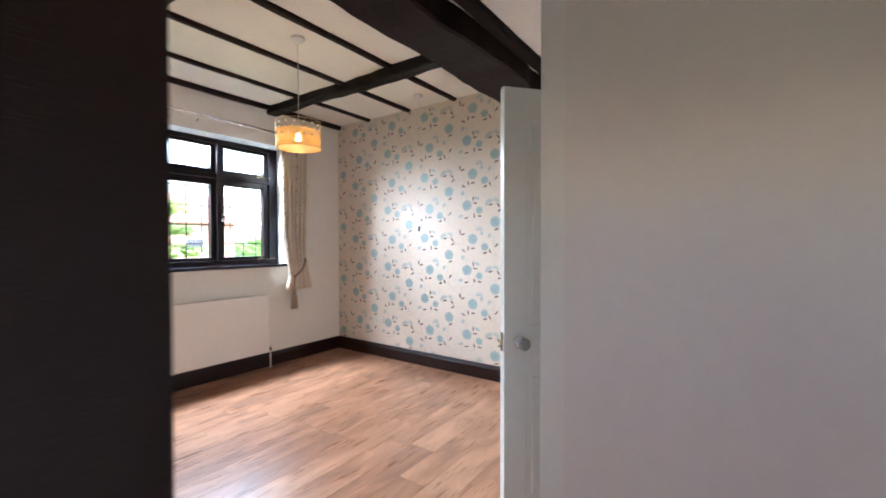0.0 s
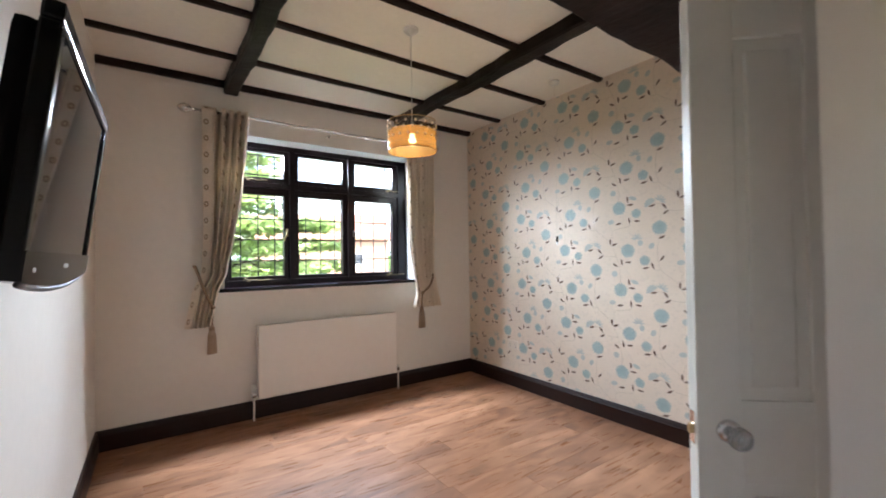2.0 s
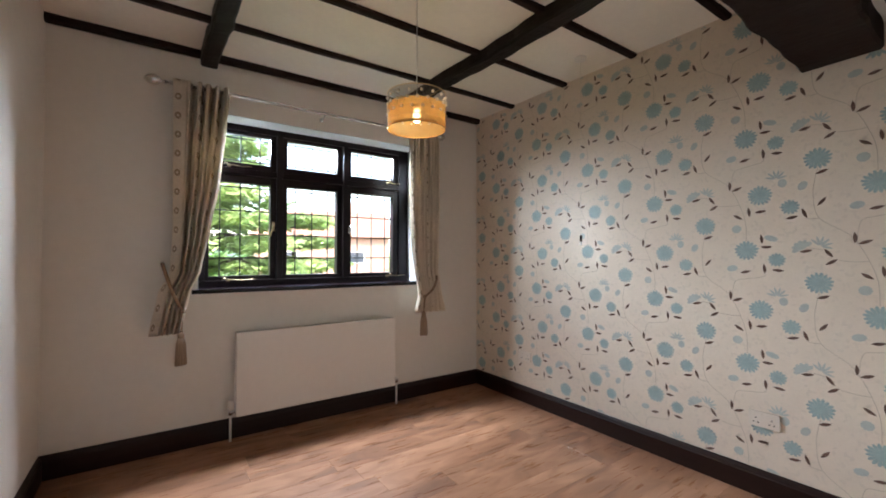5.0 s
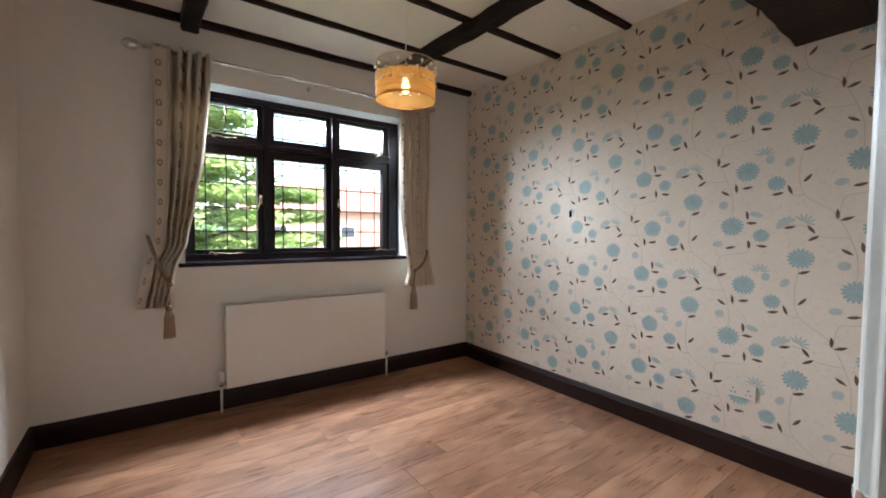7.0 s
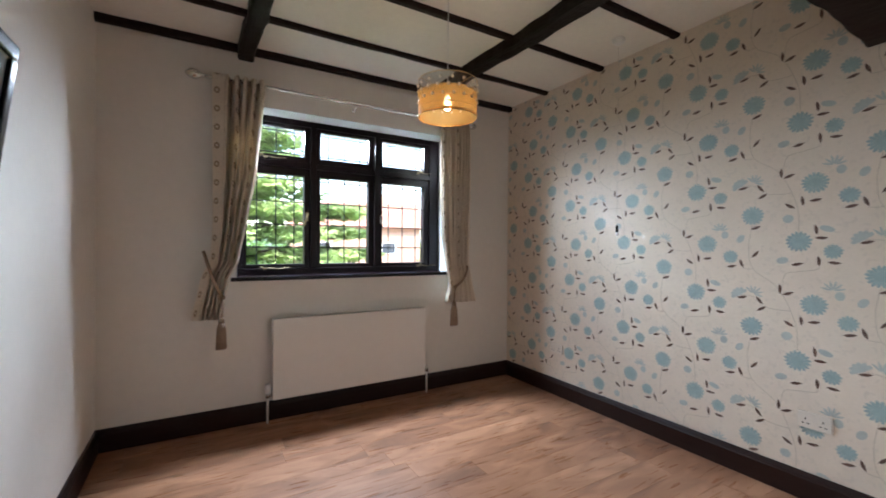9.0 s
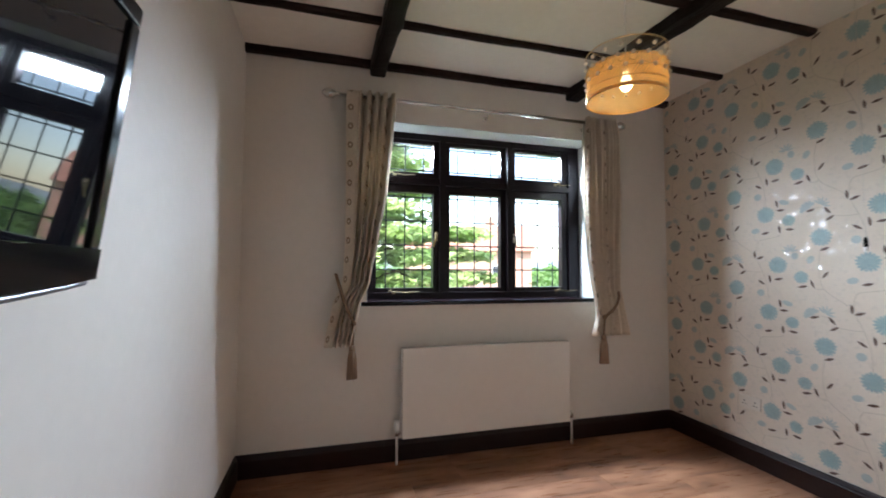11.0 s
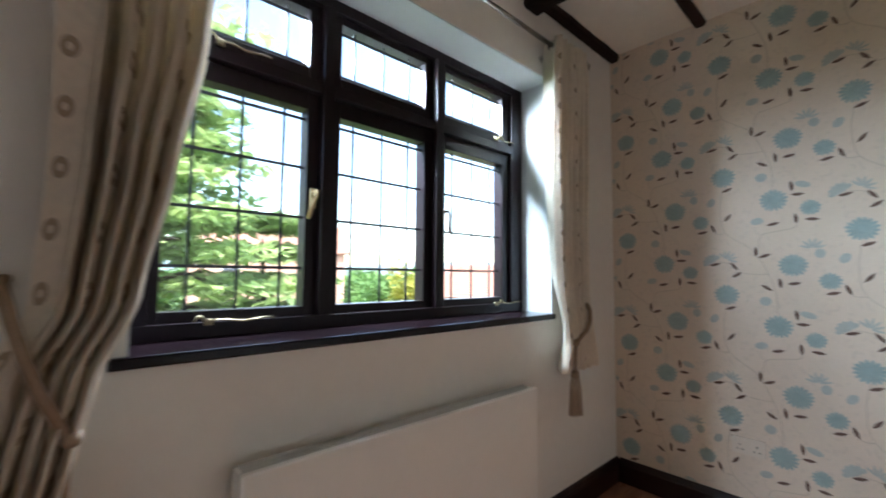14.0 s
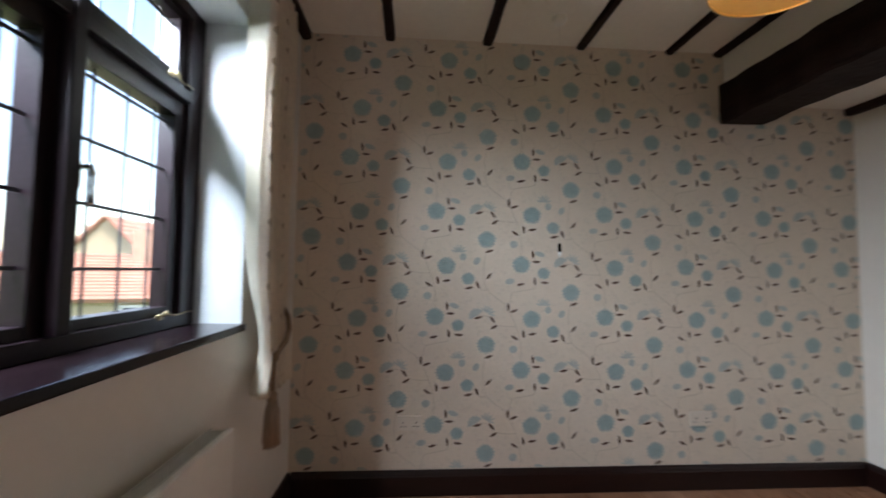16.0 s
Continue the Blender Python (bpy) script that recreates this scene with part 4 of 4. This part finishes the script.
def wallpaper_print():
    y = YN - 0.0016
    rnd = random.Random(5)
    meshes = {"teal": ([], []), "brown": ([], []), "stem": ([], []), "pale": ([], []), "vein": ([], []), "pearl": ([], [])}

    def inside(x, z):
        return XW + 0.004 < x < XE - 0.004 and 0.150 < z < (ZC - 0.004 if x < -2.02 else (2.575 if x < -1.98 else ZL - 0.004)) and not (-2.02 < x < -1.70 and z > 2.32)

    def poly(kind, pts, dy=0.0):
        if not all(inside(*p) for p in pts):
            cx, cz = sum(p[0] for p in pts) / len(pts), sum(p[1] for p in pts) / len(pts)
            if not inside(cx, cz):
                return
            pts = [(min(max(px, XW + 0.004), XE - 0.004), min(max(pz, 0.150), ZC - 0.004 if px < -2.0 else ZL - 0.004)) for px, pz in pts]
        vs, fs = meshes[kind]
        n = len(vs)
        vs.extend((px, y - dy, pz) for px, pz in pts)
        fs.append(tuple(range(n, n + len(pts))))

    def fan_poly(kind, c, pts, dy=0.0):
        for a, b in zip(pts, pts[1:]):
            poly(kind, [c, a, b], dy)

    def leaf(kind, x, z, ang, ln, wd, dy):
        c, s = math.cos(radians(ang)), math.sin(radians(ang))
        pts = []
        for u, v in ((-1, 0), (-0.5, -0.75), (0.1, -1), (0.6, -0.6), (1, 0), (0.5, 0.55), (-0.1, 0.75), (-0.6, 0.5)):
            px, pz = u * ln / 2, v * wd / 2
            pts.append((x + px * c - pz * s, z + px * s + pz * c))
        poly(kind, pts, dy)

    for i in range(-4, 7):
        for j in range(-6, 7):
            ox, oz = ORG[0] + i * TW, ORG[1] + j * TH - (i % 2) * TH / 2
            for dx, dz, r, n in PETALS:
                pts = []
                for k in range(n * 4 + 1):
                    a = 2 * math.pi * k / (n * 4) + 0.2
                    rr = r * (1.0, 0.93, 0.70, 0.93)[k % 4] * (1 + 0.03 * math.sin(5 * a))
                    pts.append((ox + dx + rr * math.cos(a), oz + dz + rr * 0.94 * math.sin(a)))
                fan_poly("teal", (ox + dx, oz + dz), pts)
                for k in range(n):
                    a = 2 * math.pi * (k + 0.5) / n + 0.2
                    leaf("vein", ox + dx + r * 0.62 * math.cos(a), oz + dz + r * 0.58 * math.sin(a), math.degrees(a), r * 0.5, 0.0026, 0.0004)
            for dx, dz, a, b, ang in OVALS:
                c, s = math.cos(radians(ang)), math.sin(radians(ang))
                pts = []
                for k in range(21):
                    t = 2 * math.pi * k / 20
                    q = 1 if k % 2 else 0.9
                    px, pz = a * q * math.cos(t), b * q * math.sin(t)
                    pts.append((ox + dx + px * c - pz * s, oz + dz + px * s + pz * c))
                fan_poly("pale", (ox + dx, oz + dz), pts)
            for dx, dz, r, mid, half in FANS:
                if r < 0.05:
                    for k in range(6):
                        a = mid - 75 + 30 * k
                        leaf("pale", ox + dx + 0.028 * math.cos(radians(a)), oz + dz - 0.018 + 0.028 * math.sin(radians(a)), a, 0.05, 0.0125, 0.0002 * k)
                    continue
                pts = []
                m = 18
                for k in range(m + 1):
                    a = radians(mid - half + 2 * half * k / m)
                    rr = r * (1.0 if k % 3 else 0.84)
                    pts.append((ox + dx + rr * math.cos(a), oz + dz - 0.02 + rr * 0.95 * math.sin(a)))
                fan_poly("pale", (ox + dx, oz + dz - 0.02), pts)
            for dx, dz, ang in LEAVES:
                leaf("brown", ox + dx, oz + dz, ang, 0.056, 0.019, 0.0006)
            for st in STEMS:
                fine = []
                for q in range(len(st) - 1):
                    p0, p1, p2, p3 = st[max(q - 1, 0)], st[q], st[q + 1], st[min(q + 2, len(st) - 1)]
                    for k in range(4):
                        t = k / 4
                        fine.append(tuple(0.5 * (2 * p1[e] + (p2[e] - p0[e]) * t + (2 * p0[e] - 5 * p1[e] + 4 * p2[e] - p3[e]) * t * t + (3 * p1[e] - p0[e] - 3 * p2[e] + p3[e]) * t ** 3) for e in (0, 1)))
                fine.append(st[-1])
                for a, b in zip(fine, fine[1:]):
                    d = Vector((b[0] - a[0], b[1] - a[1]))
                    if d.length < 1e-6:
                        continue
                    nrm = Vector((-d.y, d.x)).normalized() * 0.0017
                    poly("stem", [(ox + a[0] - nrm.x, oz + a[1] - nrm.y), (ox + b[0] - nrm.x, oz + b[1] - nrm.y), (ox + b[0] + nrm.x, oz + b[1] + nrm.y), (ox + a[0] + nrm.x, oz + a[1] + nrm.y)], -0.0006)
            r2 = random.Random(11)
            for k in range(190):
                leaf("pearl", ox + r2.uniform(-0.27, 0.27), oz + r2.uniform(-0.32, 0.32), r2.uniform(0, 180), r2.uniform(0.018, 0.034), r2.uniform(0.011, 0.018), -0.0009)
    for kind, material, label in (("teal", M_TEAL, "teal printed flowers"), ("pale", M_TEALP, "pale teal printed buds and fans"), ("vein", M_TEALP, "pale printed petal lines"), ("brown", M_LEAF, "brown printed leaves"), ("stem", M_STEM, "fine printed stems"), ("pearl", M_PEARL, "pearl-gloss printed leaves")):
        me = bpy.data.meshes.new("wallpaper_print")
        me.from_pydata(meshes[kind][0], [], meshes[kind][1])
        me.materials.append(material)
        ob = new("wallpaper_print", me)
        ob.parent = wall_n
        tagged(ob, label, kind="stuff")


wallpaper_print()


# ---- outside ----
GZ = -2.75
bm = bmesh.new()
bmesh.ops.create_circle(bm, cap_ends=True, radius=900, segments=64, matrix=Matrix.Translation((-10, 0, GZ)))
tagged(part("ground", bm, M_GRASS), "green lawn and gardens below the window", "ground", kind="structure")


def leaf_cloud(clumps, size, rnd, flat=0.6):
    """Many small leaf blades scattered round clump centres (centre, radii, count)."""
    vs, fs = [], []
    for c, rad, n in clumps:
        for _ in range(n):
            d = Vector((rnd.gauss(0, 1), rnd.gauss(0, 1), rnd.gauss(0, 1))).normalized() * rnd.random() ** 0.45
            p = Vector((c[0] + d.x * rad[0], c[1] + d.y * rad[1], c[2] + d.z * rad[2]))
            e = Euler((rnd.uniform(-0.9, 0.9) * (1 - flat) + rnd.uniform(-0.5, 0.5), rnd.uniform(-0.6, 0.6), rnd.uniform(0, 6.28)))
            s = size * rnd.uniform(0.6, 1.4)
            k = len(vs)
            for q in ((-1, 0, 0), (-0.2, -0.42, 0.06), (1, 0, -0.1), (-0.2, 0.42, 0.06)):
                w = Vector(q) * s
                w.rotate(e)
                vs.append(tuple(p + w))
            fs.append((k, k + 1, k + 2, k + 3))
    return vs, fs


def tree(loc, height, spread, layers, leaf_size, count, material, seed, label, droop=0.25):
    rnd = random.Random(seed)
    t = base("tree", loc)
    bm = bmesh.new()
    tube(bm, [(0, 0, 0), (0.05, 0.03, height * 0.4), (0.0, 0.08, height * 0.75), (0.04, 0.04, height * 0.97)], 0.1, 10, False, [height * 0.028, height * 0.022, height * 0.014, 0.01])
    clumps = []
    for i in range(layers):
        f = 0.22 + 0.75 * i / (layers - 1)
        z = height * f
        reach = spread * (1.1 - 0.75 * f) * rnd.uniform(0.8, 1.15)
        for k in range(6):
            a = 2.399 * i + k * 1.05 + rnd.uniform(-0.25, 0.25)
            r = reach * rnd.uniform(0.75, 1.1)
            tip = Vector((r * math.cos(a), r * math.sin(a), z - droop * r * 0.4 + 0.1))
            tube(bm, [(0.02, 0.05, z - 0.1), (tip.x * 0.5, tip.y * 0.5, z + 0.08 * r), tip], 0.03, 6, False, [0.035, 0.022, 0.006])
            for s in (0.3, 0.5, 0.7, 0.88, 1.0):
                c = Vector((tip.x * s, tip.y * s, z + 0.08 * r * s - droop * r * 0.4 * s * s))
                clumps.append((c + Vector((rnd.uniform(-0.15, 0.15), rnd.uniform(-0.15, 0.15), 0)), (0.42 * spread / 2.4, 0.42 * spread / 2.4, 0.10 * spread / 2.4 + 0.04), count))
    part("trunk", bm, M_BARK, t, "", True)
    me = bpy.data.meshes.new("crown")
    vs, fs = leaf_cloud(clumps, leaf_size, random.Random(seed + 1))
    me.from_pydata(vs, [], fs)
    me.materials.append(material)
    crown = new("crown", me)
    crown.parent = t
    return tagged(t, label, "tree")


tree((-9.2, 2.35, GZ), 6.9, 2.7, 14, 0.10, 70, M_FOLIAGE, 3, "light green garden tree close outside the window", 0.3)


tree((-9.6, 4.1, GZ), 4.9, 1.9, 10, 0.10, 60, M_FOLIAGE, 21, "smaller light green garden tree below the window", 0.3)


def bush(loc, rad, count, leaf_size, material, seed, label):
    rnd = random.Random(seed)
    b = base("bush", loc)
    clumps = [((rnd.uniform(-0.7, 0.7) * rad[0], rnd.uniform(-0.7, 0.7) * rad[1], rnd.uniform(0.3, 1.5) * rad[2]), (rad[0] * 0.4, rad[1] * 0.4, rad[2] * 0.38), count) for _ in range(26)]
    vs, fs = leaf_cloud(clumps, leaf_size, rnd, 0.2)
    me = bpy.data.meshes.new("foliage")
    me.from_pydata(vs, [], fs)
    me.materials.append(material)
    f = new("foliage", me)
    f.parent = b
    bm = bmesh.new()
    for k in range(5):
        a = 1.26 * k
        tube(bm, [(0, 0, 0), (0.3 * rad[0] * math.cos(a), 0.3 * rad[1] * math.sin(a), rad[2])], 0.05, 6, False, [0.07, 0.02])
    part("stems", bm, M_BARK, b)
    return tagged(b, label, "bush", "garden bushes")


def house(loc, turn, w, d, eave, ridge, wallm, label):
    h = base("house", loc)
    bm = bmesh.new()
    vs = [bm.verts.new(p) for p in ((-w, -d, 0), (w, -d, 0), (w, -d, eave), (0, -d, ridge), (-w, -d, eave), (-w, d, 0), (w, d, 0), (w, d, eave), (0, d, ridge), (-w, d, eave))]
    for f in ((0, 1, 2, 3, 4), (9, 8, 7, 6, 5), (1, 6, 7, 2), (5, 0, 4, 9)):
        bm.faces.new([vs[i] for i in f])
    part("wall", bm, wallm, h)
    for s in (-1, 1):
        bm = bmesh.new()
        n = Vector((s * (ridge - eave), 0, w)).normalized()
        a, b = Vector((0, 0, ridge)), Vector((s * w, 0, eave))
        b = b + (b - a).normalized() * 0.35
        q = []
        for off in (0.02, 0.16):
            for p in (a, b):
                for y in (-d - 0.25, d + 0.25):
                    q.append(bm.verts.new(p + n * off + Vector((0, y, 0))))
        for f in ((0, 1, 3, 2), (4, 6, 7, 5), (0, 4, 5, 1), (2, 3, 7, 6), (0, 2, 6, 4), (1, 5, 7, 3)):
            bm.faces.new([q[i] for i in f])
        rows = 14
        for r in range(1, rows):
            p = a.lerp(b, r / rows) + n * 0.16
            box(bm, p.x - 0.02, p.x + 0.02, -d - 0.25, d + 0.25, p.z - 0.015, p.z + 0.03)
        bmesh.ops.recalc_face_normals(bm, faces=bm.faces)
        part("roof", bm, M_TILE, h)
    part("chimney", boxed(-0.4, 0.4, d * 0.3, d * 0.3 + 0.8, ridge - 0.6, ridge + 0.9), M_BRICK, h)
    for x, z in ((-w * 0.5, eave * 0.22), (w * 0.5, eave * 0.22), (0, eave * 0.97)):
        win = part("window", boxed(x - 0.6, x + 0.6, -d - 0.05, -d + 0.02, z, z + 1.05), M_HFRAME, h)
        part("pane", boxed(x - 0.52, x - 0.03, -d - 0.06, -d - 0.045, z + 0.08, z + 0.97), M_HWIN, win)
        part("pane", boxed(x + 0.03, x + 0.52, -d - 0.06, -d - 0.045, z + 0.08, z + 0.97), M_HWIN, win)
    for z in (eave * 0.22, eave * 0.62):
        for y in (-d * 0.5, d * 0.5):
            win = part("window", boxed(w - 0.02, w + 0.05, y - 0.6, y + 0.6, z, z + 0.95), M_HFRAME, h)
            part("pane", boxed(w + 0.045, w + 0.06, y - 0.5, y + 0.5, z + 0.08, z + 0.87), M_HWIN, win)
    h.rotation_euler = (0, 0, radians(turn))
    return tagged(h, label, "house")


house((-19.1, 27.8, GZ), 1, 3.0, 4.5, 3.4, 6.44, M_RENDER, "cream rendered house with a red tiled gable roof")
house((-35.9, 13.8, GZ), -20, 3.4, 5.0, 5.6, 7.7, M_BRICK, "brick house with a wide red tiled roof")
house((-13.9, 15.9, GZ), -69, 1.5, 3.0, 3.25, 4.35, M_RENDER, "small cream garage with a red tiled roof")
bush((-19.4, 14.9, GZ), (1.6, 1.5, 2.6), 130, 0.16, M_YELLOW, 8, "bright yellow-leaved garden shrub")
bush((-21.6, 13.9, GZ), (2.0, 2.0, 2.3), 130, 0.18, M_FOLIAGE2, 9, "dense mid green garden shrub")
bush((-15.6, 11.6, GZ), (1.9, 1.3, 1.3), 120, 0.13, M_FOLIAGE, 10, "low light green clipped shrub")
bush((-40.0, 24.0, GZ), (9.0, 8.0, 2.2), 130, 0.5, M_FOLIAGE2, 12, "far band of green garden trees")
bush((-46.0, 8.0, GZ), (8.0, 10.0, 2.2), 130, 0.5, M_FOLIAGE2, 13, "far green hedge trees")
bush((-18.0, 3.5, GZ), (3.5, 3.5, 1.2), 120, 0.2, M_FOLIAGE, 15, "light green garden shrub")

bm = bmesh.new()
box(bm, -34.0, -24.0, 8.5, 20.0, GZ - 0.1, GZ + 0.03, bevel=0.01)
tagged(part("pavement", bm, M_PAVE), "pale concrete drive between the gardens", "pavement", kind="structure")


def far_hills():
    """A long low ridge on the horizon."""
    bm = bmesh.new()
    rows = []
    for k in range(61):
        a = radians(95 + 1.6 * k)
        x, y = 620 * math.cos(a), 620 * math.sin(a)
        h = 20 + 9 * noise.noise((k * 0.21, 0.4, 2.0)) + 3 * noise.noise((k * 0.9, 1.1, 0.0))
        rows.append([bm.verts.new((x * f, y * f, GZ + z)) for f, z in ((0.93, -1), (0.97, h * 0.6), (1.0, h), (1.06, h * 0.5))])
    for p, q in zip(rows, rows[1:]):
        for k in range(3):
            bm.faces.new((p[k], q[k], q[k + 1], p[k + 1]))
    bmesh.ops.recalc_face_normals(bm, faces=bm.faces)
    tagged(part("backdrop", bm, M_HILL, None, "", True), "hazy blue-green hills on the horizon", "hills", kind="structure")


far_hills()


def far_trees():
    """A belt of distant trees round the gardens."""
    rnd = random.Random(31)
    clumps = []
    for k in range(150):
        a = radians(rnd.uniform(20, 130))
        r = rnd.uniform(75, 130)
        h = rnd.uniform(2.5, 6.0)
        clumps.append(((-4 - r * math.sin(a), 3 + r * math.cos(a), GZ + h * 0.5), (rnd.uniform(3, 6), rnd.uniform(3, 6), h * 0.55), 90))
    vs, fs = leaf_cloud(clumps, 0.9, rnd, 0.1)
    me = bpy.data.meshes.new("far_trees")
    me.from_pydata(vs, [], fs)
    me.materials.append(M_FOLIAGE2)
    tagged(new("far_trees", me), "distant belt of green trees beyond the gardens", "trees", kind="stuff")


far_trees()


# ---- floor planks ----
def planks():
    rnd = random.Random(2)
    fl = tagged(base("floor", (0, 0, 0)), "oak-look plank floor with warm brown grain", "floor", kind="structure")
    w, gap, top = 0.182, 0.0007, 0.0

    def plank(x0, x1, y0, y1):
        bm = bmesh.new()
        b = 0.0007
        lo = [(x0, y0), (x1, y0), (x1, y1), (x0, y1)]
        hi = [(x0 + b, y0 + b), (x1 - b, y0 + b), (x1 - b, y1 - b), (x0 + b, y1 - b)]
        A = [bm.verts.new((x, y, -0.012)) for x, y in lo]
        B = [bm.verts.new((x, y, top - b)) for x, y in lo]
        C = [bm.verts.new((x, y, top)) for x, y in hi]
        bm.faces.new(C)
        for P, Q in ((A, B), (B, C)):
            for k in range(4):
                j = (k + 1) % 4
                bm.faces.new((P[k], P[j], Q[j], Q[k]))
        part("plank", bm, M_FLOOR, fl)
    x = XW
    while x < 0.8:
        x1 = min(x + w - gap, 0.8)
        ylo, yhi = (YS if x1 < XE else 0.3), (YN if x1 < XE + 0.05 else (CY1 + 0.25 if x1 < 0.1 else DY1))
        y = ylo - rnd.uniform(0.1, 1.1)
        while y < yhi:
            y1 = y + 1.22
            a, b = max(y, ylo), min(y1 - gap, yhi)
            if b - a > 0.01:
                plank(x, x1, a, b)
            y = y1
        x += w


planks()
